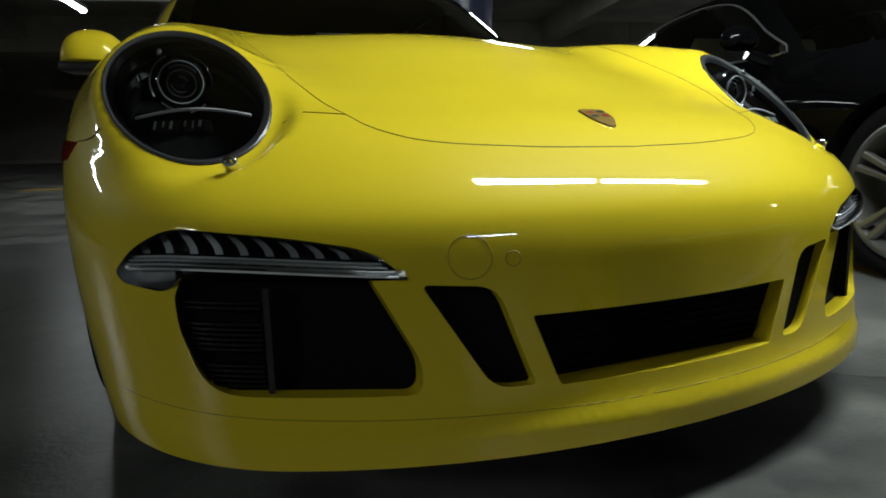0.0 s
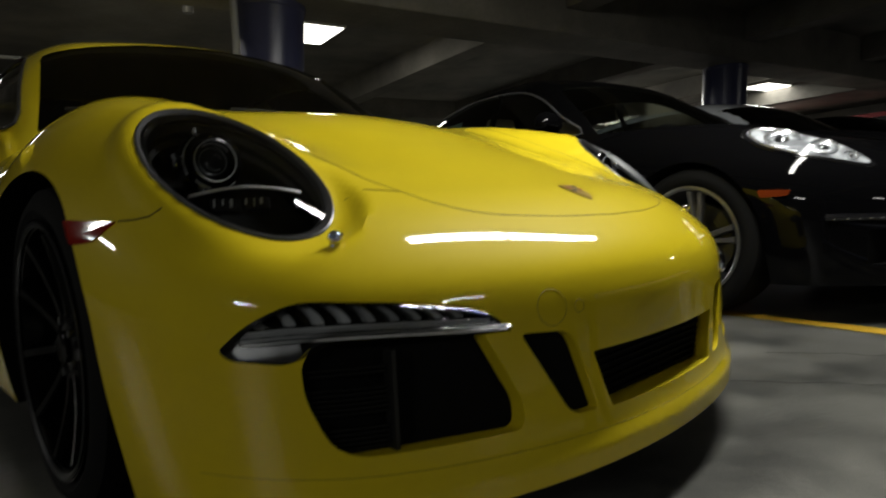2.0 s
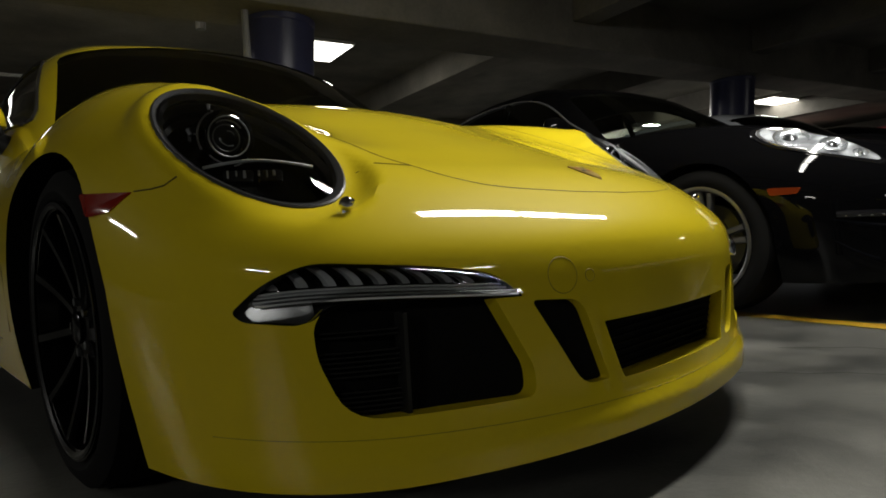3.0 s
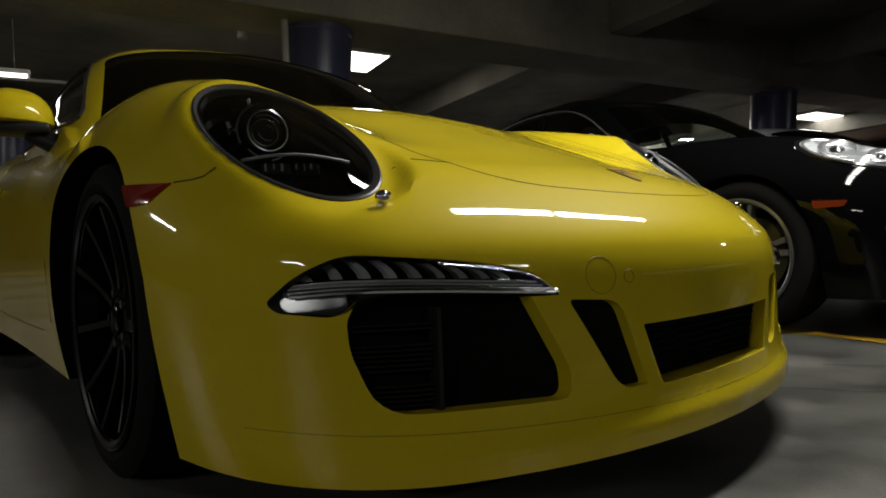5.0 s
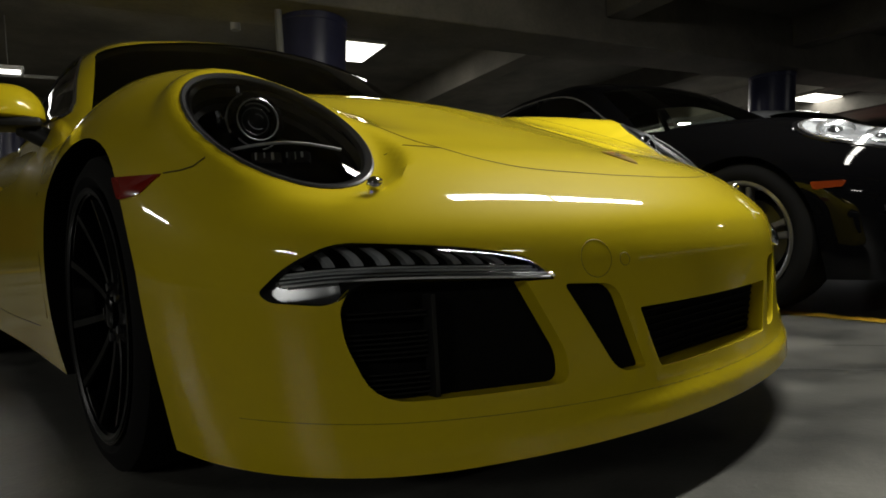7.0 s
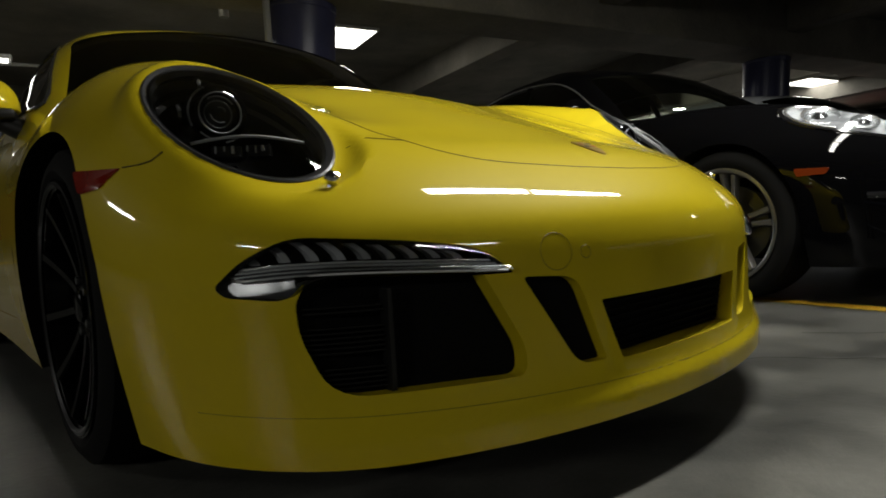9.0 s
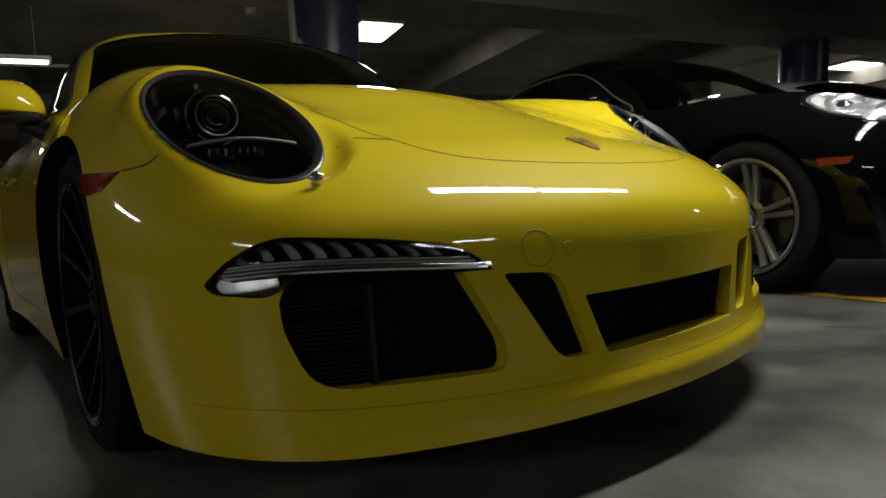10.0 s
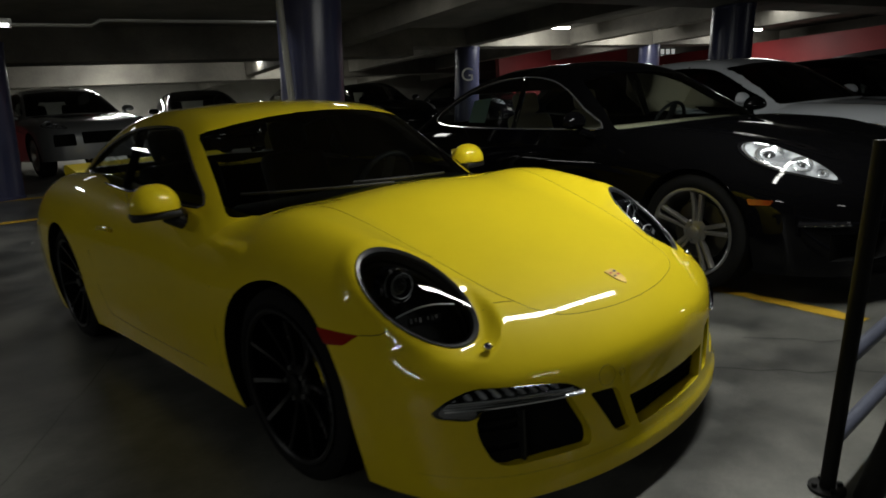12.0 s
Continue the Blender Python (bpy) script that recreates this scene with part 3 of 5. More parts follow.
def make_car(name, label, s, mat, m, wheels, fine=True, interior=LEATHER, screen=None, side_glass=None, extra=(), rim_mat=RIMBLACK, spokes=10, twin=0.0, group="", caliper=DARKMETAL, trim=None, pane_mat=None, rings=84, around=208):
    """A car's body, cabin, panes, wheels and seats. wheels: (y, z, track half, tyre, rim, width) front and rear."""
    car = thing(name, label, "car", group, m=m)
    q = 1.0 if fine else 0.55
    vs, fs = hull_mesh(s.body, s.y0, s.y1, s.z0, int(rings * q), int(60 * q), int(26 * q), int(around * q))
    body = raw("body", vs, fs, mat, car)
    cuts = list(extra)
    for y, z, half, rt, rr, wd in wheels:
        for sd in (-1, 1):
            c0, z0, r = y + 0.004, z + 0.008, rt + 0.022
            arch = [(c0 + r * math.cos(a), z0 + r * math.sin(a)) for a in np.linspace(radians(-90), radians(166), 44)]
            arch += [(c0 - r * 1.035, z * 0.62), (c0 - r * 1.06, -0.05)]
            cuts.append((*prism(arch, lambda a, b, t, sd=sd, half=half: (sd * (half - 0.34 + 0.7 * t), a, b)), MATTBLACK))
    cuts.append((*prism(rounded([(s.tub[0], 0.3), (s.tub[1], 0.3), (s.tub[1], 1.5), (s.tub[0], 1.5)], 0.08), lambda a, b, t: (s.glass_w * 0.88 * (2 * t - 1), a, b)), MATTBLACK))
    cuts.append((*prism([(-0.5, -0.6), (5.8, -0.6), (5.8, s.sill), (-0.5, s.sill)], lambda a, b, t: (3.0 * t - 1.5, a, b)), SATINBLACK))
    carve(body, cuts)
    cab = raw("roof", *dome_mesh(s.cabin, s.cabin_c, int(150 * q), int(46 * q)), mat, car)
    cuts = [(*dome_mesh(s.inner, s.cabin_c, int(90 * q), int(30 * q), -0.22), MATTBLACK)]
    sc = rounded(screen["outer"], 0.03, 2)
    cuts.append((*prism(sc, lambda a, b, t: (a, screen["from"] + t * (screen["to"] - screen["from"]), b)), SATINBLACK))
    sg = loop_curve(side_glass, 40)
    for sd in (-1, 1):
        cuts.append((*prism(sg, lambda a, b, t, sd=sd: (sd * (0.3 + 0.8 * t), a, b)), SATINBLACK))
    cuts.append((*prism(rounded(screen["back"], 0.05), lambda a, b, t: (a, screen["rear"] + t * 1.6, b)), SATINBLACK))
    carve(cab, cuts)
    cab.location.x = s.shift
    # panes
    (xb, zb, zbc), (xt, zt, ztc) = screen["low"], screen["high"]

    def pane(a, b):
        u = 2 * a - 1
        x = u * (xb + (xt - xb) * b)
        z = (zbc + (zb - zbc) * u * u) * (1 - b) + (ztc + (zt - ztc) * u * u) * b
        return tuple(on_screen(s, x, z, 0.006, screen["from"])[0])

    raw("windscreen", *sheet(pane, 16, 10), pane_mat or WINDOW, car, "dark tinted windscreen", out=s.cabin_c).location.x = s.shift
    c = sg.mean(0)
    n = len(sg)
    rings = [c + (sg - c) * k for k in (1.012, 0.7, 0.4)]
    for sd in (-1, 1):
        pts = np.concatenate([on_side(s, r[:, 0], r[:, 1], sd, -0.006, True) for r in rings] + [on_side(s, c[:1], c[1:], sd, -0.006, True)])
        fs = [(k * n + i, k * n + (i + 1) % n, (k + 1) * n + (i + 1) % n, (k + 1) * n + i) for k in range(2) for i in range(n)] + [(2 * n + i, 2 * n + (i + 1) % n, 3 * n) for i in range(n)]
        pn = raw("side_window", pts, fs, pane_mat or WINDOW, car, out=s.cabin_c)
        pn.location.x = s.shift
        if trim:
            raw("window_trim", *sweep([tuple(p) for p in on_side(s, (c + (sg - c) * 1.015)[:, 0], (c + (sg - c) * 1.015)[:, 1], sd, 0.002, True)], 0.010 if trim is GLOSSBLACK else 0.0065, 6, True), trim, pn)
        by = screen["pillar"]
        bm = bmesh.new()
        zz = [z for y, z in sg if abs(y - by) < 0.12] or [1.0, 1.2]
        a, b = on_side(s, by, min(zz), sd, -0.022, True)[0], on_side(s, by + 0.03, max(zz), sd, -0.022, True)[0]
        tube(bm, a, b, 0.022, 8)
        part("window_pillar", bm, GLOSSBLACK, pn)
    for y, z, half, rt, rr, wd in wheels:
        for sd in (-1, 1):
            wheel(car, (sd * (half - wd / 2), y, z), rt, rr, wd, sd, rim_mat, spokes, twin, DISC, caliper, 56 if fine else 28)
    # cabin
    for sx in (-0.37, 0.37):
        seat(car, sx, s.tub[0] + 1.05, s.seat_z, interior)
    bm = bmesh.new()
    box(bm, -s.glass_w * 0.86, s.glass_w * 0.86, s.tub[0] + 0.02, s.tub[0] + 0.40, s.dash_z - 0.22, s.dash_z, 0.06)
    part("dashboard", bm, interior, car, smooth=True, angle=60)
    steering_wheel(car, 0.37, s.tub[0] + 0.52, s.dash_z - 0.04, LEATHER)
    return car, body


# ---- the yellow sports car ----
SPORT = Shape(
    ridge=spline((0, 0.480), (0.12, 0.524), (0.2, 0.550), (0.314, 0.598), (0.45, 0.650), (0.7, 0.743), (1, 0.850), (1.12, 0.880), (1.22, 0.890), (1.32, 0.885), (1.45, 0.880), (1.6, 0.885), (1.9, 0.897), (3.3, 0.92), (3.8, 0.93), (4.3, 0.84), (4.6, 0.76)),
    swell=spline((0.34, 0.0), (0.45, 0.012), (0.55, 0.062), (0.7, 0.109), (0.9, 0.090), (1.2, 0.058), (1.5, 0.030), (1.75, 0.042), (2.0, 0.06), (2.6, 0.075), (3.2, 0.125), (3.6, 0.115), (4.3, 0.01)),
    swell_x=spline((0.4, 0.627), (0.6, 0.675), (1, 0.692), (1.5, 0.68), (3.4, 0.74)), swell_w=0.189, fall=spline((0.5, 0.136), (1.25, 0.168), (1.6, 0.16), (1.9, 0.136), (2.0, 0.136)), dip=spline((0.5, 0.9), (0.7, 0.82), (0.95, 0.9), (1.25, 1.15), (2.0, 1.15)), shift=-0.04,
    half=spline((0.2, 0.816), (0.5, 0.849), (0.77, 0.889), (0.97, 0.911), (1.4, 0.905), (2.0, 0.90), (2.7, 0.908), (3.3, 0.932), (3.8, 0.915), (4.4, 0.84)),
    tuck_up=0.1, tuck_down=0.25, waist=0.5, nose=0.126, plan2=0.322, plan4=0.164,
    profile=spline((0.1, -0.027), (0.160, -0.028), (0.176, -0.020), (0.21, -0.014), (0.25, -0.011), (0.32, -0.009), (0.45, -0.002), (0.55, 0.052), (0.65, 0.125)),
    k_nose=0.13, k_side=0.2, belly=0.02, tail=4.52, stern=lambda z: 0.5 * (z - 0.5) ** 2,
    y0=0.95, y1=3.7, z0=0.40,
    roof=spline((0.2, 0.15), (1.1, 0.735), (1.36, 0.915), (1.6, 1.075), (1.85, 1.220), (2.05, 1.270), (2.3, 1.297), (2.55, 1.302), (2.8, 1.288), (3.2, 1.215), (3.6, 1.10), (4.0, 0.965), (4.3, 0.84), (5.3, 0.3)),
    sweep=0.42, crown=0.10, glass_w=0.76, glass_z=0.86, lean=0.44, pinch=0.055, pinch_y=2.3, k_roof=0.16,
    cabin_c=(0, 2.6, 0.84), tub=(1.42, 3.45), seat_z=0.30, dash_z=0.85, sill=0.122,
    lamp=(np.array([0.66, 0.5763, 0.6633]), np.array([0.1203, -0.0108, -0.036]), np.array([0.0503, 0.1674, 0.1199]), np.array([0.177, -0.608, 0.774]), 0.014))

# the lamp's rim: centre, half axes and the way it faces, on the side x < 0
LAMP_C, LAMP_U, LAMP_V = Vector((-0.66, 0.5763, 0.6633)), Vector((-0.1203, -0.0108, -0.036)), Vector((-0.0503, 0.1674, 0.1199))
LAMP_N = Vector((-0.177, -0.608, 0.774))


def mirrored(p, sd):
    return Vector((-sd * p[0], p[1], p[2]))


DAYLIGHT = [(0.782, 0.388, 0.01), (0.755, 0.425, 0.03), (0.705, 0.455, 0.03), (0.56, 0.440, 0.05), (0.46, 0.421, 0.03), (0.411, 0.379, 0.006), (0.47, 0.380, 0.01), (0.69, 0.394, 0.02), (0.712, 0.364, 0.02), (0.772, 0.373, 0.012)]
INTAKE = [(0.690, 0.394, 0.004), (0.704, 0.36, 0.01), (0.702, 0.315, 0.02), (0.672, 0.224, 0.06), (0.402, 0.219, 0.045), (0.40, 0.262, 0.03), (0.462, 0.384, 0.004)]
VENT = [(0.398, 0.371, 0.012), (0.296, 0.363, 0.03), (0.244, 0.219, 0.008), (0.305, 0.219, 0.03)]
GRILLE = [(-0.247, 0.318, 0.006), (0.247, 0.318, 0.006), (0.207, 0.214, 0.006), (-0.207, 0.214, 0.006)]


def sport_cutters():
    out = []
    for sd in (-1, 1):
        e = [(math.cos(a), math.sin(a)) for a in np.linspace(0, 2 * math.pi, 72, endpoint=False)]
        out.append((*prism(e, lambda a, b, t, sd=sd: tuple(mirrored(LAMP_C + a * LAMP_U + b * LAMP_V + LAMP_N * (0.12 - 0.26 * t), sd))), GLOSSBLACK))
        for loop, deep, mat in ((DAYLIGHT, 0.07, GLOSSBLACK), (INTAKE, 0.16, YELLOW), (VENT, 0.12, YELLOW)):
            lp = rounded(loop, 0.01)
            back = on_body(SPORT, lp[:, 0], lp[:, 1])[:, 1]
            back = {(round(a, 5), round(b, 5)): y for (a, b), y in zip(lp, back)}
            out.append((*prism(lp, lambda a, b, t, sd=sd, back=back, deep=deep: (sd * a, -0.4 if t == 0 else back[(round(a, 5), round(b, 5))] + deep, b)), mat))
    out.append((*prism(rounded(GRILLE, 0.006), lambda a, b, t: (a, -0.3 + 0.55 * t, b)), YELLOW))
    out.append((*prism(rounded([(1.25, -0.1), (3.2, -0.1), (3.2, 0.165), (1.25, 0.165)], 0.03), lambda a, b, t: (2.4 * t - 1.2, a, b)), SATINBLACK))
    return out


def headlight(car, sd):
    """One round headlight: bowl, bezel, projector, bar, lamp block and clear cover."""
    M = lambda p: tuple(mirrored(p, sd))
    at = lambda a, b, n: LAMP_C + a * LAMP_U + b * LAMP_V + LAMP_N * n

    def skin(a, b, inset):
        """The body's surface over the lamp's own plane."""
        lo, hi = -0.2, 0.2
        for _ in range(26):
            mid = (lo + hi) / 2
            q = at(a, b, mid)
            if SPORT.body(np.array([[q.x, q.y, q.z]]))[0] < 0:
                lo = mid
            else:
                hi = mid
        return at(a, b, lo - inset)

    def polar(radii, inset, n=56):
        vs = [M(skin(r * math.cos(a), r * math.sin(a), inset(r))) for r in radii for a in np.linspace(0, 2 * math.pi, n, endpoint=False)]
        fs = [(k * n + i, k * n + (i + 1) % n, (k + 1) * n + (i + 1) % n, (k + 1) * n + i) for k in range(len(radii) - 1) for i in range(n)]
        return vs, fs, n

    vs, fs, n = polar((0.995, 0.93, 0.86), lambda r: 0.03 + 0.25 * (0.995 - r))
    lamp = raw("headlight", vs, fs, SATINBLACK, car, "round headlight with black bowl under a clear cover")
    vs, fs, n = polar((1.016, 1.004, 0.985, 0.915, 0.885), lambda r: 0.003 if r > 1.01 else (-0.0018 if r > 0.99 else (-0.003 if r > 0.95 else (0.003 if r > 0.90 else 0.012))))
    raw("bezel", vs, fs, BEZELGREY, lamp, "dark satin bezel ring")
    vs, fs, n = polar((0.93, 0.8, 0.6, 0.4, 0.2, 0.04), lambda r: -0.015 * (1 - r * r))
    fs.append(tuple(range(5 * n, 6 * n)))
    raw("cover", vs, fs, CLEARLENS, lamp, out=M(at(0, 0, -0.2)))
    # projector, facing forwards
    c = Vector((-0.664, 0.650, 0.682))
    ax = Vector((-0.10, -1, 0.02)).normalized()
    turn = Matrix.Translation(c) @ ax.to_track_quat("X", "Z").to_matrix().to_4x4()

    def turned(prof, mat, nm, m=turn, seg=40, closed=False, lab=""):
        v, f = lathe([(r * 0.84, x) for r, x in prof], seg, closed)
        return raw(nm, [M(m @ Vector(p)) for p in v], f, mat, lamp, lab, out=M(c + Vector((0, 0.3, 0))) if mat is CLEARLENS else None)

    turned([(0.046, -0.05), (0.048, 0.010), (0.050, 0.014), (0.046, 0.016), (0.041, 0.004), (0.040, -0.04)], GLOSSBLACK, "projector_barrel")
    turned([(0.0440 + 0.0018 * math.cos(a), 0.019 + 0.0018 * math.sin(a)) for a in np.linspace(0, 2 * math.pi, 8, endpoint=False)], RINGBRIGHT, "projector_ring", closed=True)
    turned([(0.029 + 0.0016 * math.cos(a), 0.004 + 0.0016 * math.sin(a)) for a in np.linspace(0, 2 * math.pi, 8, endpoint=False)], RINGBRIGHT, "lens_ring", closed=True)
    turned([(0.040, 0.0), (0.036, 0.010), (0.027, 0.018), (0.014, 0.023), (0.0, 0.025)], CLEARLENS, "projector_lens")
    turned([(0.039, -0.012), (0.022, -0.028), (0.0, -0.034)], DARKMETAL, "projector_reflector")
    turned([(0.062, -0.05), (0.064, 0.004), (0.060, 0.008), (0.057, -0.03)], GLOSSBLACK, "projector_shroud")
    for k in (0, 2, 3, 5):
        a = math.pi * (0.66 + 0.13 * k + 0.03 * (k % 3))
        bm = bmesh.new()
        q = Vector((-0.662 + 0.072 * math.cos(a), 0.640 + 0.004 * (k % 2), 0.684 + 0.055 * math.sin(a)))
        box(bm, -0.003, 0.003, -0.004, 0.004, -0.007, 0.007, 0.001, Matrix.Translation(q) @ Matrix.Rotation(0.5 * (k % 3) - 0.4, 4, "Z") @ Matrix.Rotation(-0.4 - 0.2 * (k % 2), 4, "X"))
        for v in bm.verts:
            v.co = Vector(M(v.co))
        part("side_facet", bm, FACET, lamp)
    # thin bright bars in broken arcs, shaped as glints on the projector and lens
    for r, x, a0, a1, rr in ((0.062, 0.006, 2.0, 3.6, 0.0022), (0.058, 0.012, 3.9, 4.5, 0.0016), (0.062, 0.006, 4.9, 5.5, 0.0018), (0.0375, 0.010, 0.6, 2.2, 0.0014), (0.020, 0.016, 3.3, 5.2, 0.0012), (0.012, 0.018, 0.2, 1.9, 0.0012)):
        arc = [turn @ Vector((x, 0.84 * r * math.cos(b), 0.84 * r * math.sin(b))) for b in np.linspace(a0, a1, 10)]
        raw("glint_arc", *sweep([M(p) for p in arc], rr, 5), RINGBRIGHT, lamp)
    # chrome brow under the projector
    bar = [Vector((-0.742 + 0.180 * t, 0.578 - 0.053 * t + 0.006 * math.sin(math.pi * t), 0.617 + 0.013 * math.sin(math.pi * t) + 0.001 * t)) for t in np.linspace(0, 1, 14)]
    raw("brow", *sweep([M(p) for p in bar], 0.0030, 6), SILVERTRIM, lamp)
    bm = bmesh.new()
    for k, w in ((0, 0.05), (1, 0.042)):
        box(bm, -0.03 + k * 0.056, -0.03 + k * 0.056 + w, -0.012, 0.008, -0.013, 0.013, 0.005)
    bmesh.ops.transform(bm, matrix=Matrix.Translation((-0.688, 0.548, 0.596)) @ Matrix.Rotation(radians(-25), 4, "Z") @ Matrix.Rotation(radians(-30), 4, "X"), verts=bm.verts)
    for v in bm.verts:
        v.co = Vector(M(v.co))
    part("lamp_block", bm, BLOCKGREY, lamp)
    for k, (x0, x1) in enumerate(((-0.024, -0.014), (-0.010, -0.002), (0.002, 0.016), (0.026, 0.036), (0.040, 0.046), (0.050, 0.064))):
        bm = bmesh.new()
        box(bm, x0, x0 + 0.35 * (x1 - x0), -0.014, -0.011, -0.006 + 0.004 * (k % 2), 0.009, 0.001)
        bmesh.ops.transform(bm, matrix=Matrix.Translation((-0.688, 0.548, 0.596)) @ Matrix.Rotation(radians(-25), 4, "Z") @ Matrix.Rotation(radians(-30), 4, "X"), verts=bm.verts)
        for v in bm.verts:
            v.co = Vector(M(v.co))
        part("block_lens", bm, RINGBRIGHT, lamp)
    # inner tray
    tray = [at(r * math.cos(a), r * math.sin(a), -0.10) for r in (0.9, 0.02) for a in np.linspace(0, 2 * math.pi, 40, endpoint=False)]
    raw("bowl_floor", [M(p) for p in tray], [(i, (i + 1) % 40, 40 + (i + 1) % 40, 40 + i) for i in range(40)], MATTBLACK, lamp)
    wall = [skin(0.9 * math.cos(a), 0.9 * math.sin(a), 0.04) for a in np.linspace(0, 2 * math.pi, 40, endpoint=False)] + tray[:40]
    raw("bowl_wall", [M(p) for p in wall], [(i, (i + 1) % 40, 40 + (i + 1) % 40, 40 + i) for i in range(40)], MATTBLACK, lamp)
    return lamp


def daylight_lamp(car, sd):
    """The strip lamp over the side intake: housing, ribs, light bar and clear cover."""
    lp = rounded(DAYLIGHT, 0.01)
    c = np.array([0.60, 0.412])
    n = len(lp)

    def skinned(k, inset):
        q = c + (lp - c) * np.array([k, k])
        p = on_body(SPORT, q[:, 0], q[:, 1], inset)
        p[:, 0] *= sd
        return p

    a, b, d = skinned(0.998, 0.006), skinned(0.999, 0.0015), skinned(0.95, -0.001)
    ring = np.concatenate([skinned(1.0, 0.03), b, d, skinned(0.94, 0.012)])
    fs = [(k * n + i, k * n + (i + 1) % n, (k + 1) * n + (i + 1) % n, (k + 1) * n + i) for k in range(3) for i in range(n)]
    lamp = raw("daylight_lamp", ring, fs, GLOSSBLACK, car, "strip lamp with clear cover and dark ribs")
    upper = spline((0.411, 0.386), (0.46, 0.419), (0.56, 0.438), (0.705, 0.452), (0.755, 0.426), (0.782, 0.392))
    lower = spline((0.411, 0.379), (0.47, 0.381), (0.66, 0.391), (0.70, 0.372), (0.715, 0.365), (0.772, 0.372), (0.782, 0.386))

    def cover(s, t):
        x = 0.413 + 0.367 * s
        z = lower(x) + (upper(x) - lower(x)) * t
        p = on_body(SPORT, x, z, 0.003 - 0.016 * math.sin(math.pi * t) ** 0.6 * min(1.0, 8 * s + 0.2, 8 * (1 - s) + 0.2))[0]
        return (sd * p[0], p[1], p[2])

    raw("cover", *sheet(cover, 36, 8), CLEARLENS, lamp, out=(sd * 0.5, 0.9, 0.4))

    def bar(z0, z1, inset, x0, x1, nm, mat, thick, slope=0.0):
        def at(s, t):
            x = x0 + (x1 - x0) * s
            z = z0(x) + (z1(x) - z0(x)) * t
            p = on_body(SPORT, x, z, inset + slope * t)[0]
            return (sd * p[0], p[1], p[2])
        return raw(nm, *sheet(at, 30, 3, back=(0, thick, 0)), mat, lamp, angle=40)

    mid = spline((0.42, 0.392), (0.70, 0.408), (0.78, 0.402))
    bar(lambda x: mid(x) - 0.007, lambda x: mid(x) + 0.006, -0.009, 0.418, 0.765, "light_bar", CLEARBAR, 0.012, 0.0168)
    for off, rr, back in ((0.0075, 0.0016, 0.006), (0.003, 0.0009, 0.0025), (-0.002, 0.0010, -0.0035), (-0.0078, 0.0018, -0.009)):
        xs = np.linspace(0.428, 0.762, 30)
        p = on_body(SPORT, xs, mid(xs) + off, back)
        raw("bar_edge", *sweep([(sd * q[0], q[1], q[2]) for q in p], rr, 6), SILVERTRIM, lamp)
    bar(lambda x: lower(x) + 0.003, lambda x: np.minimum(mid(x) - 0.008, lower(x) + 0.03), 0.002, 0.70, 0.770, "end_reflector", REFLECTOR, 0.012, 0.007)
    bar(lambda x: lower(x) + 0.001, lambda x: upper(x) - 0.001, 0.045, 0.42, 0.775, "housing_back", GLOSSBLACK, 0.004)
    for k in range(9):
        x = 0.735 - 0.031 * k
        lo, hi = float(mid(x)) + 0.011, float(upper(x)) - 0.004
        if hi - lo < 0.008:
            continue
        vs = []
        for t in np.linspace(0, 1, 5):
            z = lo + (hi - lo) * t
            xx = x + 0.014 * t * t
            p = on_body(SPORT, xx, z, 0.010 + 0.010 * t)[0]
            vs += [(sd * (p[0] - 0.005), p[1], p[2]), (sd * (p[0] + 0.005), p[1] + 0.006, p[2]), (sd * (p[0] + 0.003), p[1] + 0.022, p[2])]
        fs = [(i * 3 + j, i * 3 + (j + 1) % 3, (i + 1) * 3 + (j + 1) % 3, (i + 1) * 3 + j) for i in range(4) for j in range(3)]
        raw("rib", vs, fs, RIBGREY, lamp, smooth=False)


def louvre_panel(car, loop, deep, sd, slats, name):
    """A dark panel of slats set back in an opening of the nose."""
    lp = rounded(loop, 0.01)
    c = lp.mean(0)
    n = len(lp)
    back = [(sd * a, float(on_body(SPORT, a, b)[0][1]) + deep, b) for a, b in c + (lp - c) * 1.01]
    pan = raw(name, back, [tuple(range(n))], MATTBLACK, car, "black mesh panel set back in the opening", smooth=False)
    z0, z1 = lp[:, 1].min(), lp[:, 1].max()
    for k in range(slats):
        z = z0 + (z1 - z0) * (k + 0.7) / (slats + 0.4)
        xs = []
        for i in range(n):
            (a, b), (a2, b2) = lp[i], lp[(i + 1) % n]
            if (b - z) * (b2 - z) < 0:
                xs.append(a + (a2 - a) * (z - b) / (b2 - b))
        if len(xs) < 2:
            continue
        x0, x1 = min(xs) + 0.014, max(xs) - 0.014
        pts = []
        for t in np.linspace(0, 1, 9):
            x = x0 + (x1 - x0) * t
            y = float(on_body(SPORT, x, z)[0][1]) + deep - 0.003
            pts.append((sd * x, y, z))
        vs = []
        for q in pts:
            vs += [(q[0], q[1] - 0.002, q[2] + 0.003), (q[0], q[1] + 0.004, q[2] + 0.004), (q[0], q[1] + 0.004, q[2] - 0.001), (q[0], q[1] - 0.002, q[2] - 0.001)]
        fs = [(i * 4 + j, i * 4 + (j + 1) % 4, (i + 1) * 4 + (j + 1) % 4, (i + 1) * 4 + j) for i in range(8) for j in range(4)] + [(3, 2, 1, 0), (32, 33, 34, 35)]
        raw("slat", vs, fs, SLATBLACK, pan, smooth=False)


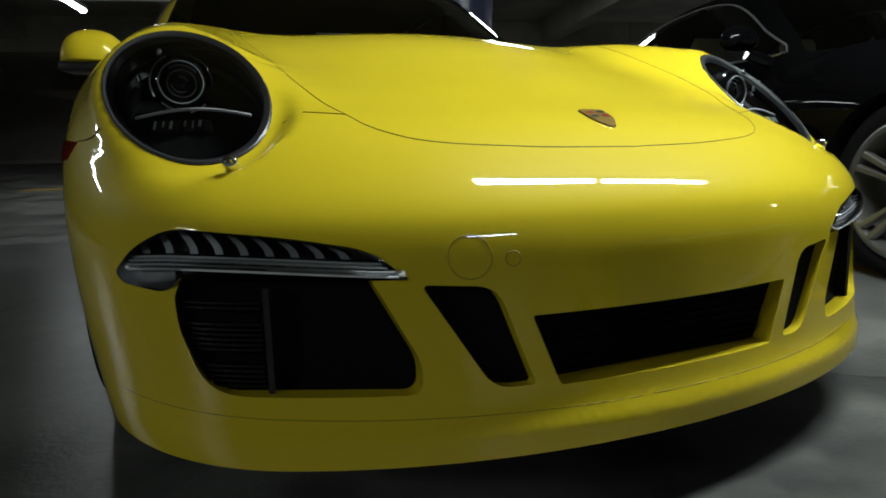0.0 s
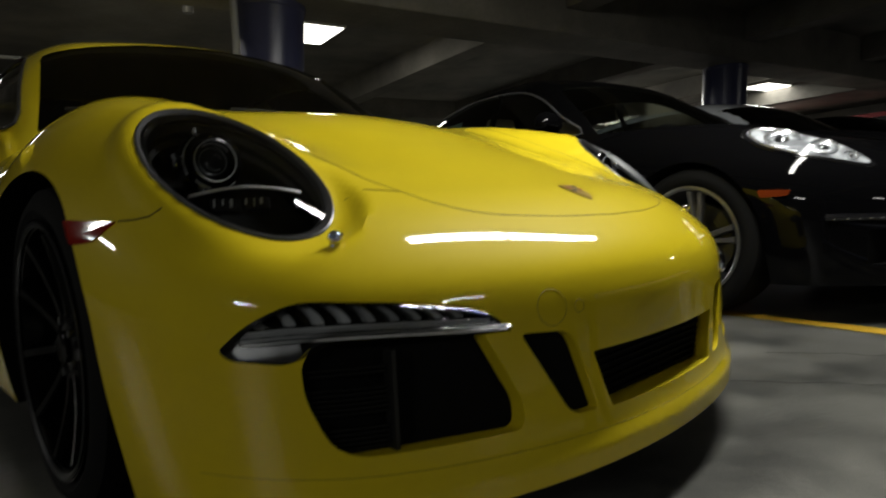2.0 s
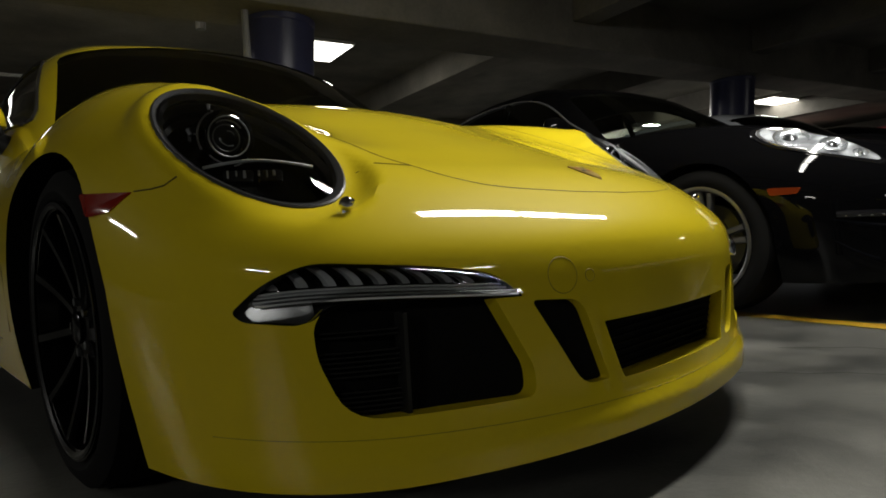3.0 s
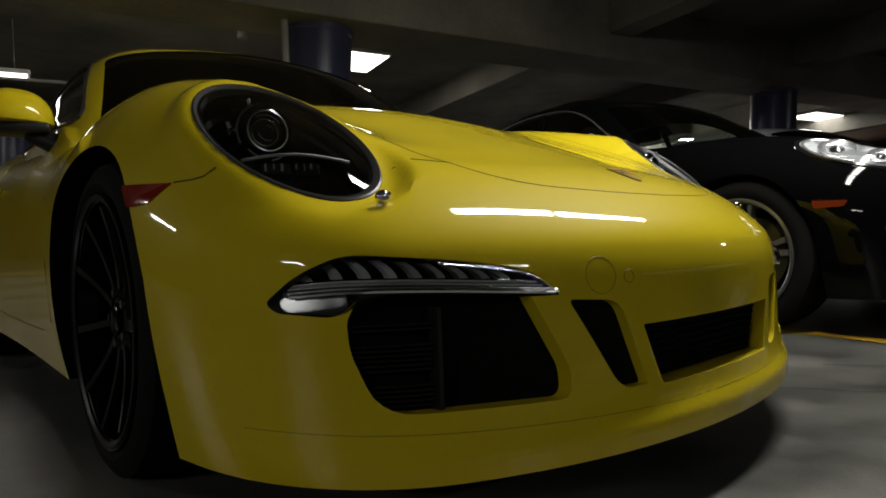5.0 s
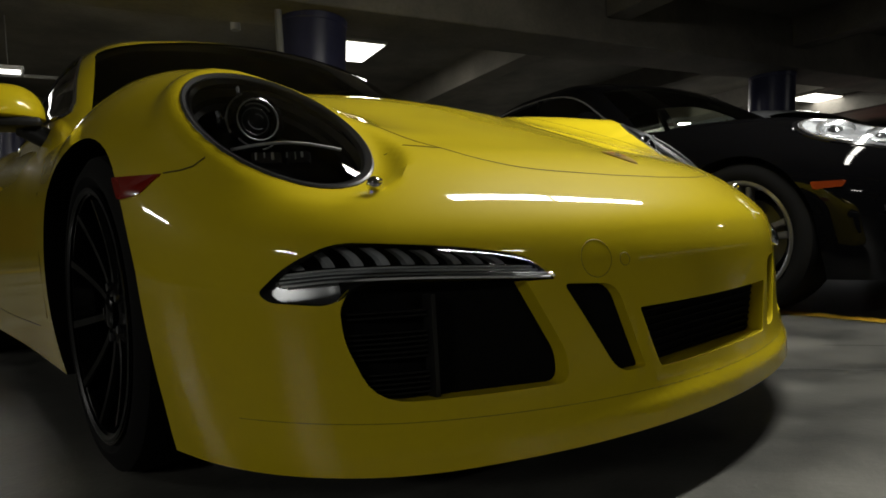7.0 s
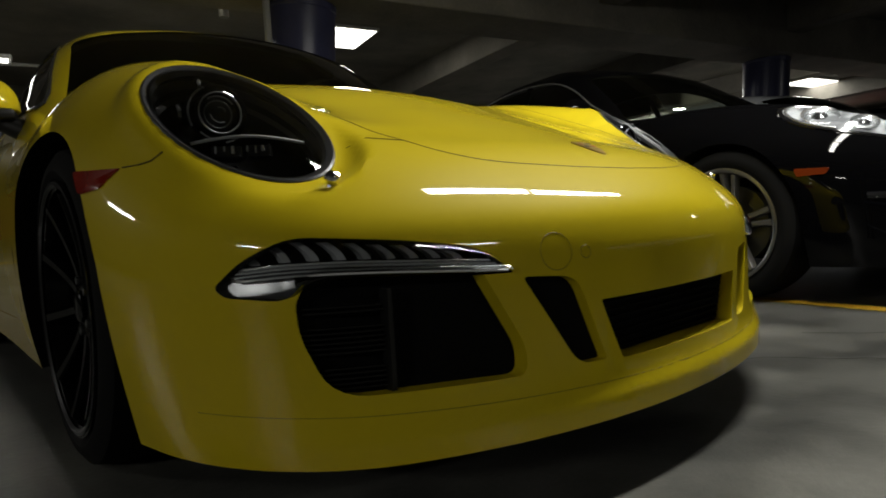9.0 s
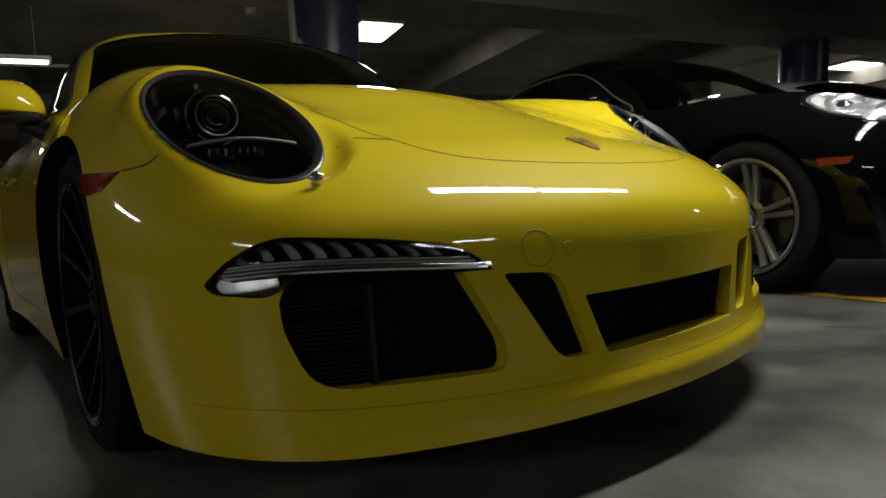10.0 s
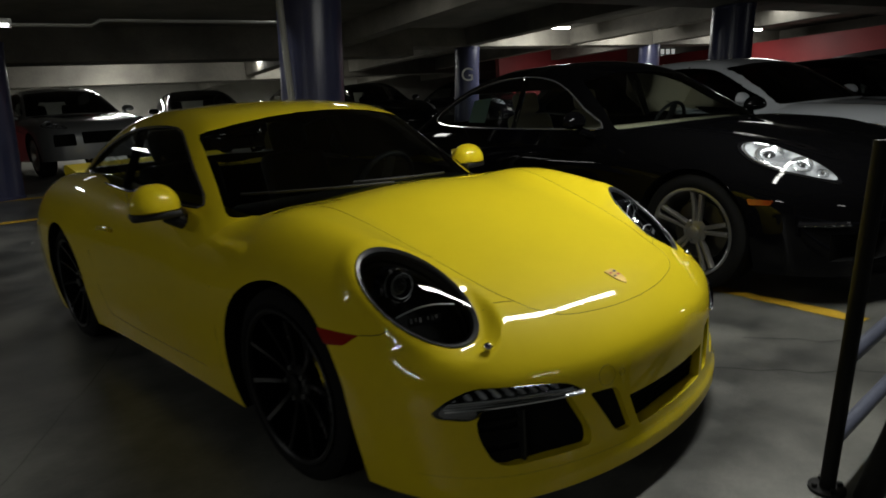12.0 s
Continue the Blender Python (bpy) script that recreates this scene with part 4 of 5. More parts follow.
def intake_fins(car, sd):
    """The upright divider and three packs of cooling fins in the outer third of a side intake."""
    back_y = lambda x: float(on_body(SPORT, x, 0.25)[0][1]) + 0.012
    post = []
    for z in np.linspace(0.222, 0.372, 9):
        y = back_y(0.590)
        post += [(sd * 0.586, y, z), (sd * 0.594, y, z), (sd * 0.594, y + 0.020, z), (sd * 0.586, y + 0.020, z)]
    fs = [(i * 4 + j, i * 4 + (j + 1) % 4, (i + 1) * 4 + (j + 1) % 4, (i + 1) * 4 + j) for i in range(8) for j in range(4)] + [(3, 2, 1, 0), (32, 33, 34, 35)]
    frame_post = raw("intake_divider", post, fs, SATINBLACK, car, "black plastic divider with cooling fins", smooth=False)
    for z0, count in ((0.343, 2), (0.284, 6), (0.232, 5)):
        for k in range(count):
            z = z0 + 0.0072 * k
            x1 = 0.692 if z > 0.27 else 0.672
            vs = []
            for x in np.linspace(0.597, x1, 7):
                y = back_y(x) + 0.004
                vs += [(sd * x, y, z + 0.0016), (sd * x, y + 0.012, z + 0.0016), (sd * x, y + 0.012, z - 0.0012), (sd * x, y, z - 0.0012)]
            fs = [(i * 4 + j, i * 4 + (j + 1) % 4, (i + 1) * 4 + (j + 1) % 4, (i + 1) * 4 + j) for i in range(6) for j in range(4)] + [(3, 2, 1, 0), (24, 25, 26, 27)]
            raw("fin", vs, fs, FINGREY, frame_post, smooth=False)


FINGREY = material("dark_alloy_fin", (0.018, 0.018, 0.017), 0.35, 0.6)
SLATBLACK = material("black_mesh_slat", (0.003, 0.003, 0.003), 0.7, spec=0.06)
CLEARBAR = material("clear_light_bar", (0.85, 0.86, 0.88), 0.24, 0.9)
RIBGREY = material("grey_lamp_rib", (0.62, 0.63, 0.65), 0.35)
BLOCKGREY = material("lamp_block_glass", (0.03, 0.03, 0.032), 0.12, 0.3, coat=1.0)
RINGBRIGHT = material("lamp_ring_metal", (0.72, 0.73, 0.75), 0.22, 0.5)
REFLECTOR = material("daylight_lamp_reflector", (0.62, 0.62, 0.64), 0.26, 0.85)
SEAM = material("paint_seam", (0.28, 0.21, 0.008), 0.6)
BEZELGREY = material("grey_lamp_bezel", (0.055, 0.056, 0.06), 0.3, 0.3)
FACET = material("lamp_facet_chrome", (0.50, 0.51, 0.53), 0.18, 0.85)
SILVERTRIM = material("silver_lamp_trim", (0.85, 0.86, 0.88), 0.25, 0.1, coat=1.0)

sport, sport_body = make_car(
    "sports_car", "glossy yellow two-door sports car parked on the concrete", SPORT, YELLOW, Matrix(),
    [(1.02, 0.332, 0.872, 0.332, 0.258, 0.235), (3.39, 0.342, 0.898, 0.342, 0.262, 0.29)], extra=sport_cutters(),
    screen=dict(outer=screen_loop((0.70, 0.835, 0.83), (0.580, 1.158, 1.225)), low=(0.704, 0.831, 0.826), high=(0.586, 1.161, 1.230),
                back=[(-0.62, 0.98), (0.62, 0.98), (0.50, 1.19), (-0.50, 1.19)], rear=2.9, pillar=2.62, **{"from": 0.75, "to": 2.35}),
    side_glass=[(1.70, 0.885), (1.86, 1.01), (2.02, 1.12), (2.18, 1.185), (2.5, 1.202), (2.8, 1.18), (3.1, 1.115), (3.38, 1.02), (3.42, 0.985), (3.1, 0.945), (2.4, 0.905), (1.9, 0.885)],
    caliper=YELLOW, trim=TRIMDARK, rings=108, around=264, spokes=10, twin=0.0)
for sd in (-1, 1):
    headlight(sport, sd)
    daylight_lamp(sport, sd)
    louvre_panel(sport, INTAKE, 0.026, sd, 0, "intake_panel")
    intake_fins(sport, sd)
    louvre_panel(sport, VENT, 0.018, sd, 0, "vent_panel")
    # washer nozzle
    bm = bmesh.new()
    bmesh.ops.create_uvsphere(bm, u_segments=16, v_segments=10, radius=0.0120, matrix=Matrix.Translation((sd * 0.614, 0.354, 0.540)) @ Matrix.Diagonal((1, 1.1, 1.0, 1)))
    tube(bm, (sd * 0.614, 0.370, 0.49), (sd * 0.614, 0.357, 0.534), 0.0080, 10)
    tube(bm, (sd * 0.614, 0.344, 0.542), (sd * 0.612, 0.338, 0.545), 0.003, 8)
    part("washer_nozzle", bm, CHROME, sport, "chrome headlight washer nozzle", smooth=True)
    # side marker
    yz = rounded([(0.785, 0.592), (0.632, 0.583), (0.675, 0.552), (0.728, 0.547), (0.745, 0.549)], 0.008)
    c = yz.mean(0)
    n = len(yz)
    rim, face = on_side(SPORT, yz[:, 0], yz[:, 1], sd, -0.004), on_side(SPORT, (c + (yz - c) * 0.96)[:, 0], (c + (yz - c) * 0.96)[:, 1], sd, 0.003)
    mid = on_side(SPORT, c[:1], c[1:], sd, 0.005)
    raw("side_marker", np.concatenate([rim, face, mid]), [(i, (i + 1) % n, n + (i + 1) % n, n + i) for i in range(n)] + [(n + i, n + (i + 1) % n, 2 * n) for i in range(n)], REDLENS, sport, "deep red side marker lens")
    # panel gaps
    edge = loop_free([(0.61, 1.38), (0.565, 1.15), (0.535, 0.95), (0.508, 0.76), (0.485, 0.61), (0.468, 0.525), (0.447, 0.46), (0.428, 0.408), (0.408, 0.360), (0.372, 0.318), (0.33, 0.291), (0.266, 0.268), (0.17, 0.246), (0.09, 0.236), (0.0, 0.231)], 6)
    gap_line(sport, on_top(SPORT, [sd * q[0] for q in edge], [q[1] for q in edge], 0.0002), 0.0008)
    gap_line(sport, on_top(SPORT, [sd * v for v in (0.523, 0.49, 0.46, 0.428)], [0.450, 0.436, 0.424, 0.408], 0.0006), 0.0008)
    gap_line(sport, on_side(SPORT, [0.632, 0.60, 0.575, 0.555], [0.583, 0.584, 0.588, 0.60], sd, 0.0005), 0.0014)
    gap_line(sport, on_side(SPORT, [1.44, 1.43, 1.44, 1.50, 1.60], [0.30, 0.45, 0.62, 0.78, 0.87], sd, 0.0003), 0.0014)
    gap_line(sport, on_side(SPORT, [1.60, 2.0, 2.4, 2.72], [0.268, 0.26, 0.26, 0.275], sd, 0.0003), 0.0014)
    gap_line(sport, on_side(SPORT, [2.72, 2.80, 2.86, 2.84, 2.80], [0.275, 0.40, 0.60, 0.78, 0.90], sd, 0.0003), 0.0014)
    # door handle
    h = on_side(SPORT, [2.50, 2.56, 2.62, 2.68], [0.735, 0.738, 0.738, 0.735], sd, 0.012)
    raw("door_handle", *sweep([tuple(q) for q in h], 0.011, 8), YELLOW, sport)
    # mirror
    bm = bmesh.new()
    bmesh.ops.create_uvsphere(bm, u_segments=32, v_segments=18, radius=1)
    for v in bm.verts:
        x, y, z = v.co
        y = y * (0.62 if y > 0 else 1.0)
        z = z * (0.10 if z < 0 else 1.0)
        v.co = (sd * (0.905 + 0.100 * math.copysign(abs(x) ** 0.85, x) + 0.012 * y), 1.82 + 0.080 * y - 0.02 * x, 0.878 + 0.102 * math.copysign(abs(z) ** 0.9, z))
    mr = part("wing_mirror", bm, YELLOW, sport, "yellow wing mirror on a black foot", smooth=True, angle=80)
    bm = bmesh.new()
    box(bm, -0.096, 0.090, -0.068, 0.055, -0.020, 0.012, 0.012, Matrix.Translation((sd * 0.905, 1.818, 0.862)) @ Matrix.Rotation(radians(sd * 12), 4, "Z"))
    part("mirror_base", bm, SATINBLACK, mr, smooth=True)
    bm = bmesh.new()
    tube(bm, (sd * 0.875, 1.81, 0.850), (sd * 0.775, 1.765, 0.795), 0.026, 12, 0.036)
    part("mirror_arm", bm, SATINBLACK, mr, smooth=True)
    bm = bmesh.new()
    box(bm, -0.078, 0.078, -0.003, 0.003, -0.045, 0.055, 0.0, Matrix.Translation((sd * 0.905, 1.872, 0.90)))
    part("mirror_glass", bm, CHROME, mr)
# lip seam, tow cover and sensor rings
xs = np.linspace(-0.80, 0.80, 90)
gap_line(sport, on_body(SPORT, xs, 0.180 + 0.035 * xs**2, 0.0002), 0.0007, SEAM)
for cx, cz, r in ((-0.331, 0.405, 0.030), (-0.272, 0.400, 0.0105)):
    a = np.linspace(0, 2 * math.pi, 30, endpoint=False)
    raw("cap_ring", *sweep([tuple(q) for q in on_body(SPORT, cx + r * np.cos(a), cz + r * np.sin(a), 0.0001)], 0.0007, 5, True), SEAM, sport)
n = len(rounded(GRILLE, 0.006))
gp = raw("grille_panel", [(a, 0.162, b) for a, b in rounded([(x * 1.03, z, r) for x, z, r in GRILLE], 0.006)], [tuple(range(n))], MATTBLACK, sport, "black mesh panel behind the centre opening", smooth=False)
for k in range(7):
    z = 0.224 + 0.0135 * k
    bm = bmesh.new()
    box(bm, -0.190 - 0.38 * (z - 0.214), 0.190 + 0.38 * (z - 0.214), 0.153, 0.160, z - 0.002, z + 0.002)
    part("slat", bm, SLATBLACK, gp)
# crest
shield = [(0, -0.036), (0.013, -0.027), (0.024, -0.008), (0.0265, 0.014), (0.025, 0.034), (0.012, 0.0365), (0, 0.034), (-0.012, 0.0365), (-0.025, 0.034), (-0.0265, 0.014), (-0.024, -0.008), (-0.013, -0.027)]
sh = loop_curve(shield, 48)
nb = len(sh)
low, high = on_top(SPORT, sh[:, 0], 0.316 + sh[:, 1], -0.001), on_top(SPORT, sh[:, 0] * 0.93, 0.316 + sh[:, 1] * 0.93, 0.003)
crest = raw("crest", np.concatenate([low, high]), [(i, (i + 1) % nb, nb + (i + 1) % nb, nb + i) for i in range(nb)] + [tuple(range(nb, 2 * nb))], GOLD, sport, "small gilt shield badge with dark red bands")
for k, (x0, y0) in enumerate(((-0.012, 0.022), (0.012, 0.008), (-0.012, 0.006), (0.012, 0.024))):
    q = [(x0 - 0.008, y0 - 0.004), (x0 + 0.008, y0 - 0.004), (x0 + 0.008, y0 + 0.004), (x0 - 0.008, y0 + 0.004)]
    raw("crest_band", on_top(SPORT, [a for a, b in q], [0.310 + b for a, b in q], 0.0042), [(0, 1, 2, 3)], BADGERED if k < 2 else SATINBLACK, crest, smooth=False)
# rear spoiler lip
raw("rear_spoiler", *prism(rounded([(3.95, 0.86), (4.08, 0.965), (4.30, 1.005), (4.345, 0.985), (4.33, 0.80), (4.0, 0.78)], 0.02), lambda a, b, t: (1.12 * t - 0.60, a, b)), YELLOW, sport, smooth=True, angle=40)
# wipers
for x0, x1 in ((-0.05, -0.62), (0.30, -0.22)):
    pts = [on_screen(SPORT, x0 + (x1 - x0) * t, 0.895 + 0.02 * t, -0.012, 0.75)[0] for t in np.linspace(0, 1, 12)]
    raw("wiper", *sweep([tuple(q) for q in pts], 0.006, 6), SATINBLACK, sport).location.x = SPORT.shift


# ---- the garage ----
def slab(name, u0, u1, v0, v1, z0, z1, mat, label, category, kind="structure", bevel=0.0):
    bm = bmesh.new()
    box(bm, u0, u1, v0, v1, z0, z1, bevel)
    ob = part(name, bm, mat)
    ob.matrix_world = gpose(0, 0)
    return tagged(ob, label, category, kind=kind)


def ramp_height(v):
    """The deck climbs gently behind the parked row."""
    return float(np.interp(v, [5.6, 12.5, 30], [0, 0.58, 0.58]))


bm = bmesh.new()
us, vs_ = [-14, -4, -1, 2, 5, 9, 14, 22, 32], [-9, -4, -2, 0, 2, 4, 5.6, 8, 10, 12.5, 16, 24]
grid = {(i, j): bm.verts.new((u, v, ramp_height(v))) for i, u in enumerate(us) for j, v in enumerate(vs_)}
for i in range(len(us) - 1):
    for j in range(len(vs_) - 1):
        bm.faces.new((grid[i, j], grid[i + 1, j], grid[i + 1, j + 1], grid[i, j + 1]))
floor = part("floor", bm, FLOOR)
floor.matrix_world = gpose(0, 0)
tagged(floor, "worn grey concrete garage floor with stains and cracks", "floor", kind="structure")

slab("ceiling", -14, 32, -9, 24, 3.0, 3.25, CEIL, "dark cast concrete ceiling slab", "ceiling")
for nm, u0, u1, v0, v1 in (("wall_south", -14, 32, -9.25, -9), ("wall_north", -14, 32, 24, 24.25), ("wall_west", -14.25, -14, -9, 24), ("wall_east", 32, 32.25, -9, 24)):
    slab(nm, u0, u1, v0, v1, -0.2, 3.25, WALLPALE, "pale painted concrete garage wall", "wall")


def beam(u0, u1, v0, v1, z0, z1=3.0):
    ob = slab("ceiling_beam", u0, u1, v0, v1, z0, z1 + 0.01, CEIL, "deep concrete beam below the ceiling", "beam", bevel=0.015)
    ob["group"] = "ceiling beams"


for v, z in ((4.55, 2.36), (-2.6, 2.45), (18.0, 2.5)):
    beam(-14, 32, v - 0.36, v + 0.28, z)
beam(-14, 5.6, 11.12, 11.68, 2.42)
beam(5.6, 32, 11.12, 11.68, 2.60)
for u in (-8.6, -5.4, -2.4, 3.9, 7.16, 10.4, 13.6, 20):
    for v0, v1 in ((-9, -2.9), (-2.3, 4.18), (4.84, 11.1), (11.7, 17.63), (18.3, 24)):
        beam(u - 0.16, u + 0.16, v0, v1, 2.62)


# the deck slopes sideways, so the columns lean against its own axes
PLUMB = Vector((0, 0, 1)).rotation_difference(Vector((0.051, -0.045, 1))).to_matrix().to_4x4()


def column(u, v, top, group="garage columns"):
    base = ramp_height(v)
    vs, fs = lathe([(0.0, base - 0.05), (0.31, base - 0.05), (0.31, base + 0.03), (0.292, base + 0.04), (0.292, top - 0.06), (0.30, top - 0.05), (0.30, top), (0.0, top)], 40, closed=False)
    ob = raw("column", [(y, -z, x) for x, y, z in vs], fs, BLUECOL)
    ob.matrix_world = Matrix.Translation(g(u, v, 1.8)) @ PLUMB @ Matrix.Translation((0, 0, -1.8))
    tagged(ob, "round dark blue painted concrete column", "column", group, "structure")
    return ob


for u, v, top in ((0.66, 4.62, 2.37), (7.16, 4.62, 2.37), (7.16, 11.4, 2.61), (-2.14, 10.2, 2.63), (13.6, 4.62, 2.37), (13.6, 11.4, 2.61)):
    column(u, v, top)
# white bay letter on one column
mark = bpy.data.curves.new("letter", "FONT")
mark.body, mark.size, mark.extrude, mark.align_x = "G", 0.42, 0.002, "CENTER"
let = new("bay_letter", mark)
let.data.materials.append(material("white_letter_paint", (0.75, 0.75, 0.72), 0.6))
let.matrix_world = Matrix.Translation(g(7.16, 11.4, 1.84) + Vector((-0.21, -0.215, 0))) @ PLUMB @ Matrix.Rotation(radians(-45), 4, "Z") @ Matrix.Rotation(radians(90), 4, "X")
tagged(let, "white painted letter G on a blue column", "sign")


def fitting(u, v, z, length, turn, glow):
    """A fluorescent batten: tray, two end caps and a tube."""
    f = thing("fluorescent_light", "white fluorescent batten with a bare lit tube, some added as fill", "ceiling light", "fluorescent lights", m=gpose(u, v, z, turn))
    h = length / 2
    bm = bmesh.new()
    box(bm, -h - 0.02, h + 0.02, -0.05, 0.05, -0.03, 0.02, 0.008)
    part("tray", bm, SATINWHITE, f)
    for k in (-1, 1):
        bm = bmesh.new()
        box(bm, k * h - 0.012, k * h + 0.012, -0.03, 0.03, -0.072, -0.03, 0.004)
        part("lamp_holder", bm, SATINWHITE, f)
    vs, fs = [], []
    for k in range(13):
        a = math.pi * k / 12
        vs += [(-h + 0.012, 0.042 * math.cos(a), -0.03 - 0.034 * math.sin(a)), (h - 0.012, 0.042 * math.cos(a), -0.03 - 0.034 * math.sin(a))]
    fs = [(2 * k, 2 * k + 1, 2 * k + 3, 2 * k + 2) for k in range(12)]
    raw("diffuser", vs, fs, glow, f, "glowing white diffuser")
    for k in (-0.7, 0.7):
        bm = bmesh.new()
        tube(bm, (k * h, 0, 0.01), (k * h, 0, 3.0 - z), 0.006, 6)
        part("hanger", bm, PIPE, f)


DIMTUBE = lit("weak_lit_tube", (1.0, 0.97, 0.9), 5)
# far stronger glow, only on the added tubes that light far beams and walls
FILLTUBE = lit("fill_lit_tube", (1.0, 0.97, 0.9), 135)
PANELGLOW = lit("lit_patch_glow", (1.0, 0.96, 0.85), 5)
SATINWHITE = material("white_enamel", (0.72, 0.72, 0.70), 0.4)
# each glowing panel is drawn in place of a brightly lit patch of slab
for u, v, z, watts, length, width in PANELS:
    pl = thing("lit_ceiling_patch", "flat white glowing panel standing for a lit patch of ceiling", "ceiling light", "ceiling panel lights", m=gpose(u, v, z))
    bm = bmesh.new()
    box(bm, -length / 2 - 0.03, length / 2 + 0.03, -width / 2 - 0.03, width / 2 + 0.03, -0.005, 0.04)
    part("frame", bm, SATINWHITE, pl)
    bm = bmesh.new()
    box(bm, -length / 2, length / 2, -width / 2, width / 2, -0.015, -0.004)
    part("diffuser", bm, PANELGLOW, pl)
for u, v, z, watts, length, turn in FITTINGS:
    fitting(u, v, z, length, turn, FILLTUBE if v > 5 and watts > 40 else (TUBE if watts > 5 else DIMTUBE))

# pipes under the ceiling
for pts, r in (([(-3.6, 7.6, 2.47), (-0.85, 7.6, 2.47), (-0.75, 7.6, 2.53), (1.6, 7.6, 2.53)], 0.022), ([(-1.2, 5.2, 2.62), (0.1, 5.2, 2.62), (0.16, 5.2, 2.5), (0.16, 5.2, 2.42)], 0.045),
               ([(0.36, 4.9, 2.55), (0.345, 4.42, 2.5), (0.345, 4.40, 0.1)], 0.03)):
    pp = raw("ceiling_pipe", *sweep([tuple(g(*p)) for p in pts], r, 10), PIPE)
    tagged(pp, "thin galvanised service pipe under the ceiling", "pipe", "service pipes")

# bay lines
for u0, u1, v0, v1 in ((1.65, 1.75, 0.30, 6.0), (4.05, 4.15, 0.3, 6.0), (-4.4, -1.0, 8.2, 8.32), (-4.4, -1.0, 9.9, 10.0)):
    bm = bmesh.new()
    n = 40
    rnd = random.Random(int(u0 * 100 + v0 * 7))
    long_v = (v1 - v0) > (u1 - u0)
    for k in range(n):
        a, b = k / n, (k + 1) / n
        j0, j1 = rnd.uniform(-0.006, 0.006), rnd.uniform(-0.006, 0.006)
        if long_v:
            q = [(u0 + j0, v0 + (v1 - v0) * a), (u1 + j1, v0 + (v1 - v0) * a), (u1 + j1, v0 + (v1 - v0) * b), (u0 + j0, v0 + (v1 - v0) * b)]
        else:
            q = [(u0 + (u1 - u0) * a, v0 + j0), (u0 + (u1 - u0) * b, v0 + j0), (u0 + (u1 - u0) * b, v1 + j1), (u0 + (u1 - u0) * a, v1 + j1)]
        bm.faces.new([bm.verts.new((x, y, ramp_height(y) + 0.004)) for x, y in q])
    ob = part("bay_line", bm, YLINE)
    ob.matrix_world = gpose(0, 0)
    tagged(ob, "worn yellow painted parking bay line", "road marking", "bay lines", "structure")
# hairline cracks and a saw joint in the slab
for k, (u0, v0, u1, v1) in enumerate(((0.2, 0.9, 1.7, -0.6), (1.1, 0.55, 2.3, -0.9), (-2.6, -0.4, -1.2, 3.4))):
    rnd = random.Random(k)
    pts = [(u0 + (u1 - u0) * t + rnd.uniform(-0.02, 0.02), v0 + (v1 - v0) * t + rnd.uniform(-0.02, 0.02)) for t in np.linspace(0, 1, 26)]
    bm = bmesh.new()
    w = 0.0022
    L = [(bm.verts.new((x - w, y - w, 0.0035)), bm.verts.new((x + w, y + w, 0.0035))) for x, y in pts]
    for a, b in zip(L, L[1:]):
        bm.faces.new((a[0], a[1], b[1], b[0]))
    ob = part("floor_crack", bm, CRACK)
    ob.matrix_world = gpose(0, 0)
    tagged(ob, "thin dark crack in the concrete floor", "crack", "floor cracks", "structure")

# red far wall with window openings
rw = slab("wall_red", 18.5, 18.75, 6.0, 24, 0.3, 2.62, REDWALL, "dark red painted far wall", "wall")
slab("wall_red_north", 11.2, 17.2, 15.3, 15.5, 0.5, 3.0, REDWALL, "dark red painted far wall", "wall")
slab("wall_red_west", -6.5, -2.2, 17.2, 17.4, 0.3, 2.2, REDWALL, "dark red painted far wall", "wall")

# two lit lattice windows in the far red wall
for u in (18.9, 20.3):
    wn = thing("window", "lit white lattice window in a dark far wall", "window", "far windows", "structure", m=gpose(u, 15.2, 2.45))
    bm = bmesh.new()
    box(bm, 0, 1.0, 0.03, 0.05, 0, 0.5)
    part("pane", bm, lit("frosted_lit_pane", (1.0, 0.98, 0.9), 0.6), wn)
    for k in range(4):
        bm = bmesh.new()
        box(bm, k * 0.32, k * 0.32 + 0.04, -0.02, 0.03, 0, 0.5)
        part("mullion", bm, SATINBLACK, wn)
    for k in range(3):
        bm = bmesh.new()
        box(bm, 0.04, 0.96, -0.015, 0.03, k * 0.23, k * 0.23 + 0.04)
        part("glazing_bar", bm, SATINBLACK, wn)
slab("wall_dark_north", 17.2, 24, 15.3, 15.5, 0.5, 3.0, CEIL, "dark bare concrete far wall", "wall")

# railing in front of the bays
rail = thing("railing", "dark steel guard railing with blue painted rails", "railing", m=Matrix())
D = Vector((2.425, -0.189, 0)).normalized()
base = Vector((0.115, -0.299, 0))
for k, s_ in enumerate((0.0, 2.43, 4.86)):
    b = base + D * s_
    top = b + Vector((0.01, -0.07 if k == 0 else 0, 1.02))
    bm = bmesh.new()
    tube(bm, b, top, 0.021, 16)
    post = part("post", bm, BLACKPOST, rail, "black painted post", smooth=True)
    bm = bmesh.new()
    tube(bm, b, b + Vector((0, 0, 0.010)), 0.05, 20)
    part("foot_plate", bm, BLACKPOST, post, smooth=True)
    for a in range(4):
        bm = bmesh.new()
        q = b + Vector((0.036 * math.cos(a * 1.57 + 0.7), 0.036 * math.sin(a * 1.57 + 0.7), 0.010))
        tube(bm, q, q + Vector((0, 0, 0.012)), 0.008, 6)
        part("bolt", bm, BLACKPOST, post)
